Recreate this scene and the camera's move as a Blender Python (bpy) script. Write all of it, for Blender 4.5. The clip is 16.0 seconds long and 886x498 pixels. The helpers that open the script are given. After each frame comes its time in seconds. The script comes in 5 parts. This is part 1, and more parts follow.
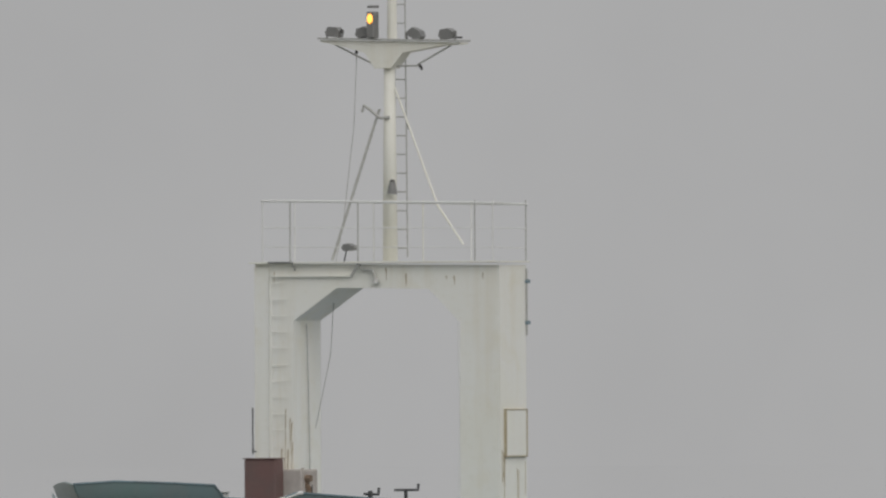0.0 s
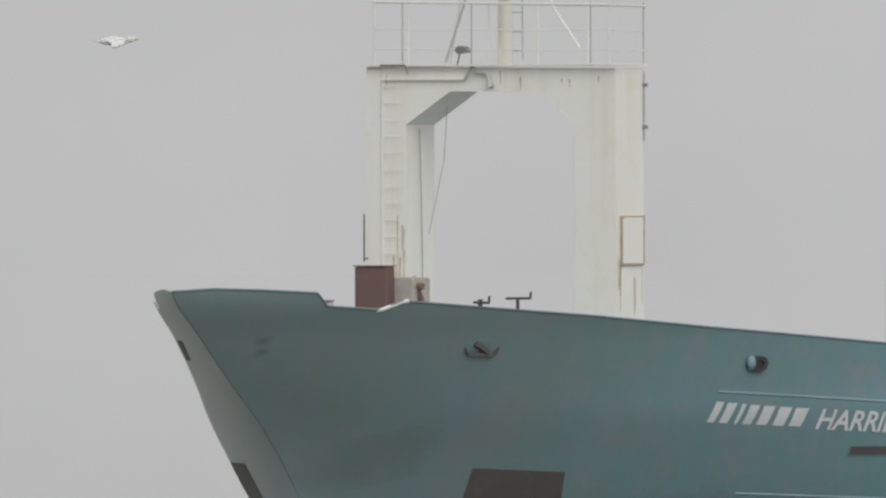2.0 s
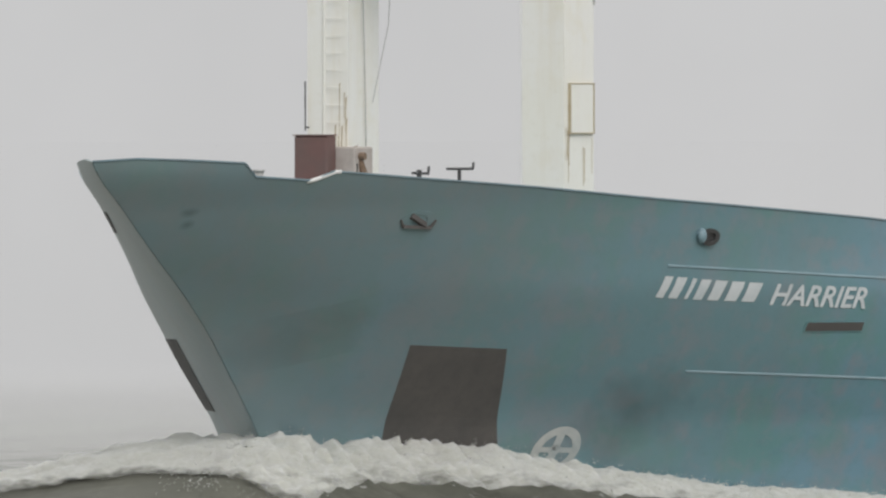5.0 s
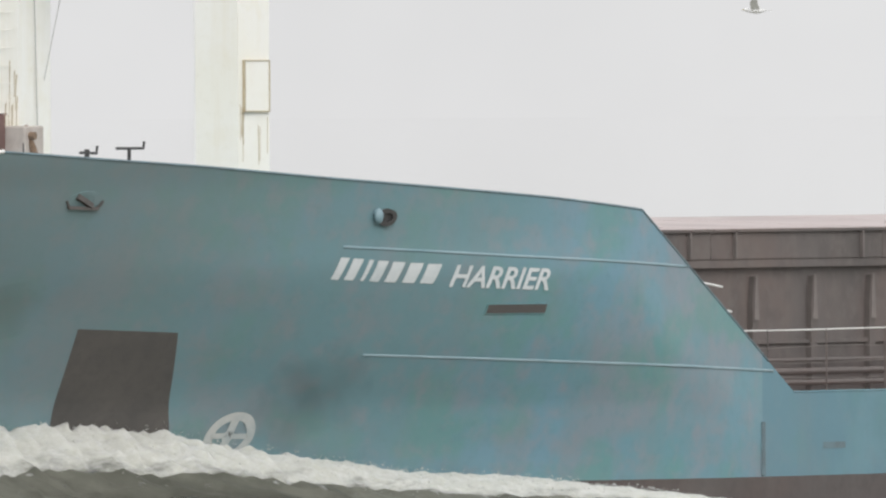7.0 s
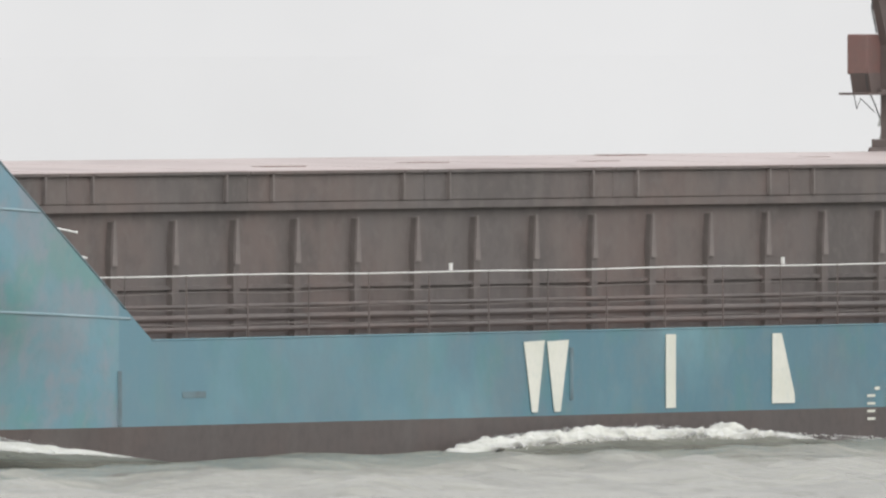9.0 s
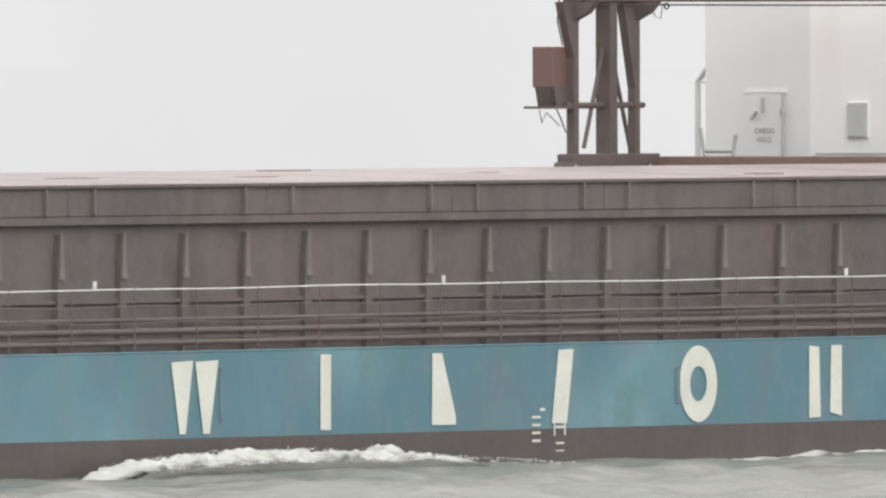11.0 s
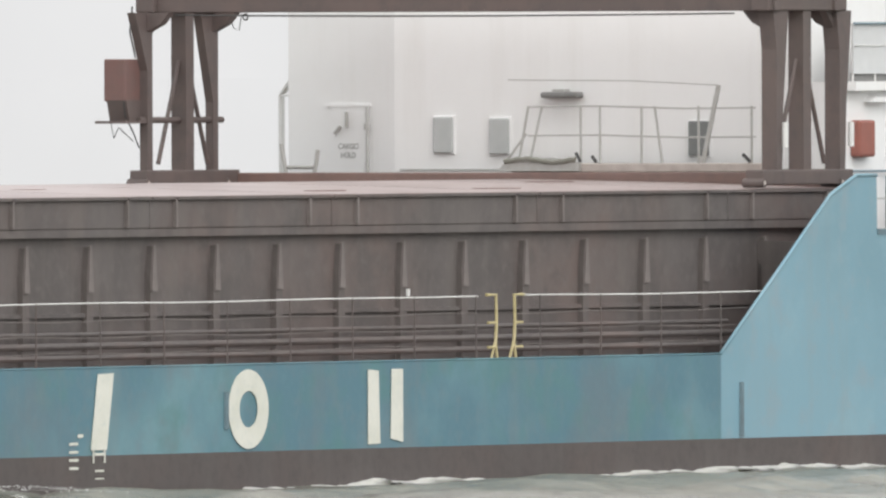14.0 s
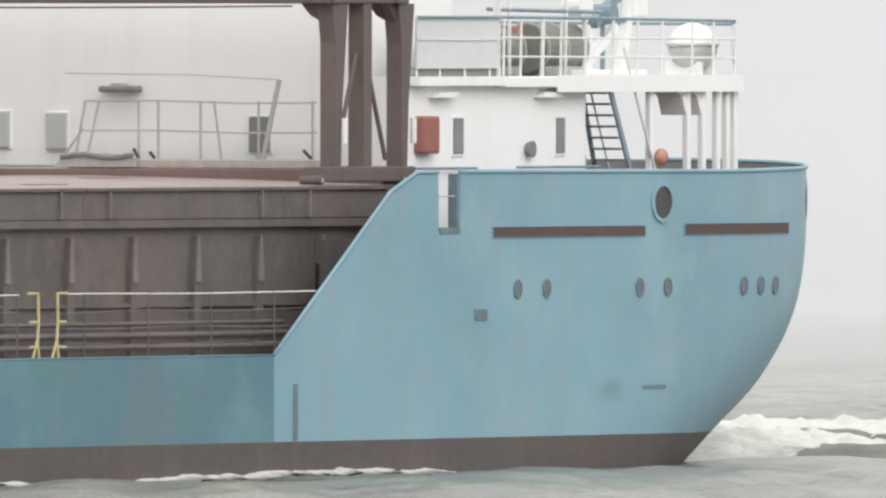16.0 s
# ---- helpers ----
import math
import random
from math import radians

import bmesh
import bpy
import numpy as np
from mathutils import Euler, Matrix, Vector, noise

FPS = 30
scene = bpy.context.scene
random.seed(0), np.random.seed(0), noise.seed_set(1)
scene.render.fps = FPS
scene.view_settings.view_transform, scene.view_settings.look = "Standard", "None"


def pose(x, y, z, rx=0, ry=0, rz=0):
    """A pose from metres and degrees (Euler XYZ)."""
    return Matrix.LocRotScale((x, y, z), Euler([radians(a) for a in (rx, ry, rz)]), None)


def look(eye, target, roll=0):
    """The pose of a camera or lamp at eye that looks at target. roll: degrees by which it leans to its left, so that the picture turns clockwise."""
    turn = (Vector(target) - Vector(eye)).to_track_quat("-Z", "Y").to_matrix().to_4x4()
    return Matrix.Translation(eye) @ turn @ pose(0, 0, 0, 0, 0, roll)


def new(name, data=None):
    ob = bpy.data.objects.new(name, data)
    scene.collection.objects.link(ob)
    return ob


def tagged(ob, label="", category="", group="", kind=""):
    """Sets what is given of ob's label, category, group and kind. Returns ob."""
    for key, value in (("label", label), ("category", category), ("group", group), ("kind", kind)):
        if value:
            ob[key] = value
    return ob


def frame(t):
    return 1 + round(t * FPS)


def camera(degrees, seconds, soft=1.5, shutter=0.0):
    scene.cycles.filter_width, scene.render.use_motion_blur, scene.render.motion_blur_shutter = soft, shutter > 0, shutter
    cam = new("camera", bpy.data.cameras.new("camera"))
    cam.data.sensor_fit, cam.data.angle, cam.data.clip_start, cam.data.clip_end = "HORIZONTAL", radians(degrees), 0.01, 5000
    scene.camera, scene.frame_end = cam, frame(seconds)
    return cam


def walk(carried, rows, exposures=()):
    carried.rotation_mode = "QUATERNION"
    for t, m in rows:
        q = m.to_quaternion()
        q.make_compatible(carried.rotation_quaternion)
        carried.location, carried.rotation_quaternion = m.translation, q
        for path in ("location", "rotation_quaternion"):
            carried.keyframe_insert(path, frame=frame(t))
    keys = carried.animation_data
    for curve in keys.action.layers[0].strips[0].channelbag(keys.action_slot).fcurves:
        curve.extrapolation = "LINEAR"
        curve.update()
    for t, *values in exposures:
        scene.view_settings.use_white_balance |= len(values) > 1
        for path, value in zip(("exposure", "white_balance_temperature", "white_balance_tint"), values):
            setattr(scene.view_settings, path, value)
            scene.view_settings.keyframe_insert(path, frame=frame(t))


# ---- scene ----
# camera on the shore, panned by hand over the passing ship: seconds, heading, tilt and lean in degrees
EYE = (-402.34, -231.53, 6.84)
SPEED = 6.792
AIM = [
    (0, 26.1578, 0.3166, -0.243),
    (0.5, 26.4487, 0.2152, -0.264),
    (1, 26.6655, 0.1720, -0.258),
    (1.5, 26.8296, 0.0830, -0.266),
    (2, 27.0393, -0.0323, -0.106),
    (2.5, 27.1910, -0.1423, -0.069),
    (3, 27.3391, -0.2105, -0.057),
    (5.5, 28.1106, -0.2696, -0.104),
    (6, 28.1646, -0.2710, -0.152),
    (6.5, 28.1910, -0.2917, -0.212),
    (7, 28.1810, -0.3143, -0.258),
    (7.5, 28.0494, -0.4637, -0.131),
    (8, 27.7892, -0.5618, -0.179),
    (8.5, 27.7340, -0.5464, -0.147),
    (8.6, 27.7363, -0.4654, -0.133),
    (10.8, 27.8912, -0.4055, -0.193),
    (11, 27.9028, -0.4060, -0.147),
    (11.5, 27.9410, -0.3883, -0.168),
    (12, 27.9975, -0.3917, -0.280),
    (12.5, 28.1408, -0.3830, -0.294),
    (13, 28.2089, -0.3856, -0.194),
    (13.5, 28.2455, -0.3961, -0.190),
    (14, 28.2324, -0.3872, -0.174),
    (14.5, 28.2829, -0.3586, -0.263),
    (15, 28.2772, -0.3716, -0.202),
    (15.5, 28.2565, -0.3869, -0.025),
    (16, 28.1924, -0.4006, 0.073),
]


def aim(heading, tilt, lean):
    a, b = radians(heading), radians(tilt)
    far = (EYE[0] + 400 * math.cos(a) * math.cos(b), EYE[1] + 400 * math.sin(a) * math.cos(b), EYE[2] + 400 * math.sin(b))
    return look(EYE, far, lean)


EXPOSURES = [(0.0, -0.95), (1.5, -0.85), (2.0, -0.6), (2.5, -0.35), (3.2, -0.2), (5.3, -0.42), (6.0, -0.15), (6.5, -0.1), (7.5, 0.06), (8.0, 0.1), (8.5, 0.05), (13.0, 0.1), (16.0, 0.06)]
cam = camera(1.6029, 16.0, soft=2.4)
walk(cam, [(t, aim(h, b, r)) for t, h, b, r in AIM], EXPOSURES)

# ---- light: sea fog under an overcast sky ----
world = bpy.data.worlds.new("world")
scene.world = world
world.use_nodes = True
wn, wl = world.node_tree.nodes, world.node_tree.links
sky = wn.new("ShaderNodeTexSky")
sky.sky_type, sky.sun_disc = "NISHITA", False
sky.sun_elevation, sky.sun_rotation = radians(35), radians(200)
grey = wn.new("ShaderNodeHueSaturation")
grey.inputs["Saturation"].default_value = 0.1
fog = wn.new("ShaderNodeMix")
fog.data_type = "RGBA"
fog.inputs[0].default_value = 0.93
fog.inputs[7].default_value = (7.95, 7.95, 8.0, 1)
wl.new(sky.outputs[0], grey.inputs["Color"])
wl.new(grey.outputs[0], fog.inputs[6])
# an overcast sky is about twice as bright overhead as at the horizon; fog drifts in it unevenly
way = wn.new("ShaderNodeTexCoord")
up = wn.new("ShaderNodeSeparateXYZ")
wl.new(way.outputs["Generated"], up.inputs[0])
dome = wn.new("ShaderNodeMapRange")
dome.inputs[1].default_value, dome.inputs[2].default_value, dome.inputs[3].default_value, dome.inputs[4].default_value = 0.02, 1.0, 1.0, 1.95
wl.new(up.outputs["Z"], dome.inputs[0])
drift = wn.new("ShaderNodeTexNoise")
drift.inputs["Scale"].default_value, drift.inputs["Detail"].default_value = 90, 4
wl.new(way.outputs["Generated"], drift.inputs["Vector"])
thin = wn.new("ShaderNodeMapRange")
thin.inputs[1].default_value, thin.inputs[2].default_value, thin.inputs[3].default_value, thin.inputs[4].default_value = 0.3, 0.7, 0.97, 1.03
wl.new(drift.outputs[0], thin.inputs[0])
depth = wn.new("ShaderNodeMath")
depth.operation = "MULTIPLY"
wl.new(dome.outputs[0], depth.inputs[0])
wl.new(thin.outputs[0], depth.inputs[1])
lit = wn.new("ShaderNodeVectorMath")
lit.operation = "SCALE"
wl.new(fog.outputs[2], lit.inputs[0])
wl.new(depth.outputs[0], lit.inputs["Scale"])
wl.new(lit.outputs[0], wn["Background"].inputs[0])
wn["Background"].inputs[1].default_value = 0.1

sun = new("sun", bpy.data.lights.new("sun", "SUN"))
sun.data.energy, sun.data.angle, sun.data.color = 1.5, radians(40), (1.0, 0.985, 0.965)
sun.matrix_world = look((-140, -180, 150), (0, 0, 0))

# ---- materials ----
def material(name, base, rough=0.6, metal=0.0, grain=(), bump=0.0, bump_scale=20.0, streak=None, spec=0.5, stretch=(1, 1, 1), worn=None):
    """A painted or bare surface: grain rows are (scale, colour, amount, low, high); streak is (colour, amount, scale)."""
    m = bpy.data.materials.new(name)
    m.use_nodes = True
    n, l = m.node_tree.nodes, m.node_tree.links
    bs = n["Principled BSDF"]
    bs.inputs["Roughness"].default_value, bs.inputs["Metallic"].default_value = rough, metal
    bs.inputs["Specular IOR Level"].default_value = spec
    co = n.new("ShaderNodeTexCoord")
    mp = n.new("ShaderNodeMapping")
    mp.inputs["Scale"].default_value = stretch
    l.new(co.outputs["Object"], mp.inputs[0])
    rgb = n.new("ShaderNodeRGB")
    rgb.outputs[0].default_value = (*base, 1)
    last = rgb.outputs[0]

    def layer(vector, scale, colour, amount, low, high, detail=6):
        nonlocal last
        no = n.new("ShaderNodeTexNoise")
        no.inputs["Scale"].default_value, no.inputs["Detail"].default_value = scale, detail
        no.inputs["Roughness"].default_value = 0.6
        l.new(vector, no.inputs["Vector"])
        mr = n.new("ShaderNodeMapRange")
        mr.inputs[1].default_value, mr.inputs[2].default_value = low, high
        mr.inputs[3].default_value, mr.inputs[4].default_value = 0, amount
        l.new(no.outputs[0], mr.inputs[0])
        mx = n.new("ShaderNodeMix")
        mx.data_type = "RGBA"
        l.new(mr.outputs[0], mx.inputs[0])
        l.new(last, mx.inputs[6])
        mx.inputs[7].default_value = (*colour, 1)
        last = mx.outputs[2]

    for scale, colour, amount, low, high in grain:
        layer(mp.outputs[0], scale, colour, amount, low, high)
    # tint along x: real wear, plus light and haze put into the colour
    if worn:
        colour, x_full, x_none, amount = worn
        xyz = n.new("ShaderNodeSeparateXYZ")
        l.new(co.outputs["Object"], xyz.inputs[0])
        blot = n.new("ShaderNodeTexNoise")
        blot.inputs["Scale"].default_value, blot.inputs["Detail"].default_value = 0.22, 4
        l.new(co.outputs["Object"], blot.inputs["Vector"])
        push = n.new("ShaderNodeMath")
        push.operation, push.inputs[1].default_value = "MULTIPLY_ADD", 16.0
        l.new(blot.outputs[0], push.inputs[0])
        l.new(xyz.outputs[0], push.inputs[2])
        bow_tone = n.new("ShaderNodeMapRange")
        bow_tone.inputs[1].default_value, bow_tone.inputs[2].default_value = x_full + 8, x_none + 8
        bow_tone.inputs[3].default_value, bow_tone.inputs[4].default_value = amount, 0
        l.new(push.outputs[0], bow_tone.inputs[0])
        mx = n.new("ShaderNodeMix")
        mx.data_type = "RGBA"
        l.new(bow_tone.outputs[0], mx.inputs[0])
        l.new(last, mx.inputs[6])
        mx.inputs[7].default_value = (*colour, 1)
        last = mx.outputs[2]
    if streak:
        colour, amount, scale = streak
        sm = n.new("ShaderNodeMapping")
        sm.inputs["Scale"].default_value = (1, 1, 0.07)
        l.new(co.outputs["Object"], sm.inputs[0])
        layer(sm.outputs[0], scale, colour, amount, 0.5, 0.78)
    l.new(last, bs.inputs["Base Color"])
    if bump:
        no = n.new("ShaderNodeTexNoise")
        no.inputs["Scale"].default_value, no.inputs["Detail"].default_value = bump_scale, 5
        l.new(mp.outputs[0], no.inputs["Vector"])
        bu = n.new("ShaderNodeBump")
        bu.inputs["Strength"].default_value, bu.inputs["Distance"].default_value = 1.0, bump
        l.new(no.outputs[0], bu.inputs["Height"])
        l.new(bu.outputs[0], bs.inputs["Normal"])
    return m


# bow: greyer from wear and from the dark sea's reflection, both in the paint
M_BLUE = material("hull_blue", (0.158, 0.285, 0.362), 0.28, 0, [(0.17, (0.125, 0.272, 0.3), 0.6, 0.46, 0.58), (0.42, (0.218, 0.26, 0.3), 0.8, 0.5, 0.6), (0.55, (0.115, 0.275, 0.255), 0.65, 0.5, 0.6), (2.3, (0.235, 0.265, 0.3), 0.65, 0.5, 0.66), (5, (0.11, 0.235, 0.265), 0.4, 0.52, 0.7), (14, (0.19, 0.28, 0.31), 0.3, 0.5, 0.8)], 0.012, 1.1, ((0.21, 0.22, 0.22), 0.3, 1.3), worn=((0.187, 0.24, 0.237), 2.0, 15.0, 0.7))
# side: the tint lightens its fore end, haze put into the colour
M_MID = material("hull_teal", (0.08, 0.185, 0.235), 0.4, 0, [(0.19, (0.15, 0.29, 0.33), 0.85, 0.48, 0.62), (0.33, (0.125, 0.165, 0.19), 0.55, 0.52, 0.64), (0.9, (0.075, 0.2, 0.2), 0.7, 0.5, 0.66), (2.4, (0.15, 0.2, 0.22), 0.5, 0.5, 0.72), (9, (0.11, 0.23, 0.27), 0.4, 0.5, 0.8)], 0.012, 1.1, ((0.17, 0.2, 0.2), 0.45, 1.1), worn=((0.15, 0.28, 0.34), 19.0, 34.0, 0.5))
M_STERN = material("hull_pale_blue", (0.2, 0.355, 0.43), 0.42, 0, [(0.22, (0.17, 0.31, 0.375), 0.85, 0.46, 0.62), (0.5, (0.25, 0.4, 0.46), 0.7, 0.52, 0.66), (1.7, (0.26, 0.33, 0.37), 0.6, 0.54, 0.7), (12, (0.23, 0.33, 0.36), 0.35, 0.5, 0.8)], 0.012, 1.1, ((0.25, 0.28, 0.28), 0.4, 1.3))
M_BOOT = material("boot_brown", (0.09, 0.076, 0.073), 0.55, 0, [(0.5, (0.105, 0.08, 0.073), 0.7, 0.45, 0.65), (5, (0.055, 0.048, 0.046), 0.6, 0.45, 0.75)], 0.01, 1.5, ((0.13, 0.12, 0.115), 0.4, 1.2))
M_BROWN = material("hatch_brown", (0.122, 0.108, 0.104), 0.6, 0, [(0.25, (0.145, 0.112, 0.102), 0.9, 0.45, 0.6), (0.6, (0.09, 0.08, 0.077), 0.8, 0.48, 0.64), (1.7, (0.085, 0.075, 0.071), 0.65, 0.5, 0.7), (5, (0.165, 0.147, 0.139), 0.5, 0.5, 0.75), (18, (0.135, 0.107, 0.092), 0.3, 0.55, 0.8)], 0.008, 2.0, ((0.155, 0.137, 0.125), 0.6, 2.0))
M_DECK = material("deck_red", (0.2, 0.13, 0.11), 0.35, 0, [(0.6, (0.26, 0.17, 0.15), 0.7, 0.4, 0.7), (5, (0.15, 0.11, 0.1), 0.6, 0.45, 0.75)], 0.006, 3.0)
M_WHITE = material("house_white", (0.86, 0.86, 0.85), 0.5, 0, [(0.5, (0.82, 0.82, 0.81), 0.6, 0.4, 0.7), (6, (0.83, 0.83, 0.81), 0.4, 0.5, 0.8)], 0.006, 1.6, ((0.66, 0.64, 0.59), 0.25, 1.8))
M_CREAM = material("mast_cream", (0.84, 0.828, 0.75), 0.55, 0, [(0.4, (0.86, 0.855, 0.82), 0.8, 0.45, 0.62), (1.6, (0.79, 0.755, 0.62), 0.5, 0.52, 0.72), (9, (0.72, 0.69, 0.58), 0.35, 0.55, 0.8)], 0.006, 1.6, ((0.68, 0.61, 0.45), 0.4, 2.4))
M_LETTER = material("letter_white", (0.7, 0.7, 0.63), 0.6, 0, [(1.1, (0.6, 0.61, 0.52), 0.7, 0.46, 0.64), (3, (0.62, 0.63, 0.57), 0.6, 0.42, 0.7), (12, (0.47, 0.53, 0.52), 0.4, 0.54, 0.76)])
M_CRATE = material("box_brown", (0.17, 0.095, 0.085), 0.6, 0, [(2, (0.14, 0.1, 0.09), 0.7, 0.4, 0.7), (10, (0.22, 0.12, 0.1), 0.4, 0.5, 0.8)])
M_RED = material("faded_red", (0.33, 0.12, 0.09), 0.55, 0, [(2, (0.22, 0.1, 0.085), 0.7, 0.4, 0.7), (10, (0.33, 0.13, 0.1), 0.4, 0.5, 0.8)])
M_DARK = material("dark_steel", (0.055, 0.055, 0.055), 0.6, 0, [(4, (0.09, 0.085, 0.08), 0.6, 0.4, 0.75)])
M_STAIN = material("rust_wash", (0.47, 0.41, 0.29), 0.7, 0, [(4, (0.36, 0.27, 0.16), 0.7, 0.45, 0.7)])
M_RUST = material("rust", (0.24, 0.17, 0.12), 0.85, 0, [(6, (0.12, 0.07, 0.04), 0.7, 0.4, 0.7)])
M_GALV = material("galvanised", (0.5, 0.5, 0.48), 0.5, 0.3, [(8, (0.4, 0.38, 0.34), 0.6, 0.4, 0.75)])
M_NAME = material("name_white", (0.6, 0.635, 0.645), 0.6, 0, [(2.2, (0.48, 0.54, 0.56), 0.7, 0.45, 0.66), (9, (0.66, 0.69, 0.69), 0.5, 0.5, 0.72)])
M_SIGN = material("worn_sign", (0.5, 0.51, 0.49), 0.6, 0, [(2.5, (0.33, 0.38, 0.39), 0.8, 0.45, 0.64), (10, (0.56, 0.57, 0.55), 0.5, 0.5, 0.7)])
M_PATCH = material("bare_primer", (0.088, 0.083, 0.079), 0.75, 0, [(0.7, (0.115, 0.105, 0.098), 0.8, 0.42, 0.62), (6, (0.07, 0.067, 0.065), 0.6, 0.45, 0.75)])
M_FLOOD = material("lamp_grey", (0.22, 0.22, 0.215), 0.5, 0.2, [(6, (0.3, 0.295, 0.28), 0.6, 0.4, 0.75)])
M_PATCH2 = material("worn_paint", (0.11, 0.145, 0.155), 0.5, 0, [(1.0, (0.14, 0.2, 0.21), 0.9, 0.4, 0.62), (6, (0.12, 0.135, 0.14), 0.6, 0.45, 0.75)])
M_SMEAR = material("rust_smear", (0.17, 0.13, 0.115), 0.75, 0, [(1.6, (0.14, 0.14, 0.135), 0.9, 0.42, 0.62), (7, (0.2, 0.15, 0.12), 0.5, 0.5, 0.75)])
M_STRAKE = material("worn_strake", (0.27, 0.36, 0.4), 0.5, 0, [(0.8, (0.17, 0.28, 0.32), 0.9, 0.45, 0.62), (3, (0.22, 0.31, 0.35), 0.7, 0.4, 0.7)])
M_GUNWALE = material("dark_gunwale", (0.14, 0.21, 0.24), 0.6, 0, [(3, (0.1, 0.12, 0.13), 0.7, 0.4, 0.7)])
# rusty dark that also holds the shade inside the freeing ports
M_SLOT = material("slot_shade_rust", (0.085, 0.06, 0.058), 0.8, 0, [(4, (0.12, 0.075, 0.06), 0.7, 0.4, 0.7)])
M_PANE = material("dark_glass", (0.18, 0.19, 0.185), 0.15, 0, [(3, (0.24, 0.25, 0.245), 0.6, 0.4, 0.7)])
M_PORT = material("port_glass", (0.1, 0.13, 0.145), 0.15, 0, [(3, (0.14, 0.17, 0.185), 0.6, 0.4, 0.7)])
# front panes: haze and reflected sky are in this pale base colour
M_WINDOW = material("window_glass", (0.46, 0.475, 0.465), 0.12, 0, [(3, (0.54, 0.55, 0.54), 0.6, 0.4, 0.7)])
M_TEXT = material("stencil_grey", (0.4, 0.4, 0.385), 0.6, 0, [(9, (0.5, 0.5, 0.48), 0.6, 0.4, 0.7)])
M_CRANE = material("crane_brown", (0.115, 0.092, 0.086), 0.55, 0, [(1.0, (0.14, 0.104, 0.094), 0.8, 0.42, 0.66), (3.5, (0.085, 0.073, 0.07), 0.6, 0.5, 0.7), (12, (0.15, 0.11, 0.09), 0.4, 0.55, 0.78)], 0.006, 3.0, ((0.15, 0.125, 0.11), 0.4, 3.0))
M_YELLOW = material("yellow_rail", (0.5, 0.43, 0.22), 0.5, 0, [(6, (0.55, 0.48, 0.3), 0.7, 0.4, 0.7)])
# hatch tops: wet sheen put into a base paler than the brown sides
M_COVER = material("wet_sheen_hatch_top", (0.35, 0.275, 0.262), 0.36, 0, [(0.3, (0.24, 0.175, 0.165), 0.85, 0.45, 0.6), (1.2, (0.44, 0.38, 0.365), 0.6, 0.5, 0.68)], 0.003, 1.2)
M_RIB = material("worn_rib", (0.2, 0.175, 0.165), 0.6, 0, [(0.9, (0.13, 0.115, 0.11), 0.85, 0.45, 0.62), (3, (0.15, 0.13, 0.12), 0.8, 0.4, 0.7)])
M_GULL = material("gull_grey", (0.72, 0.72, 0.71), 0.7, 0, [(8, (0.62, 0.62, 0.62), 0.6, 0.4, 0.7)])
# black and yellow buoy: the fog over it is put into this grey
M_BUOY = material("buoy_fog_grey", (0.3, 0.3, 0.29), 0.7, 0, [(3, (0.36, 0.36, 0.34), 0.6, 0.4, 0.7)])
M_PALE = material("pale_steel", (0.5, 0.45, 0.41), 0.6, 0, [(5, (0.36, 0.31, 0.28), 0.7, 0.4, 0.7)])
M_OLIVE = material("drum_olive", (0.22, 0.22, 0.185), 0.6, 0, [(4, (0.27, 0.26, 0.23), 0.7, 0.4, 0.7)])
M_TRIM = material("rail_bluegrey", (0.2, 0.27, 0.31), 0.5, 0, [(5, (0.28, 0.34, 0.37), 0.6, 0.4, 0.7)])
M_RAILW = material("rail_white", (0.75, 0.75, 0.73), 0.5, 0, [(7, (0.6, 0.58, 0.54), 0.5, 0.5, 0.8)])
M_CANVAS = material("canvas", (0.66, 0.67, 0.67), 0.8, 0, [(1.5, (0.6, 0.61, 0.61), 0.7, 0.42, 0.65), (7, (0.7, 0.71, 0.71), 0.4, 0.5, 0.75)], 0.01, 3.0)
M_ORANGE = material("ring_orange", (0.46, 0.2, 0.13), 0.6, 0, [(5, (0.5, 0.3, 0.23), 0.7, 0.42, 0.65)])


def glowing(name, colour, strength):
    m = bpy.data.materials.new(name)
    m.use_nodes = True
    b = m.node_tree.nodes["Principled BSDF"]
    b.inputs["Base Color"].default_value = (*colour, 1)
    b.inputs["Emission Color"].default_value = (*colour, 1)
    b.inputs["Emission Strength"].default_value = strength
    return m


M_LIT = glowing("lit_lamp", (1.0, 0.42, 0.07), 4.0)


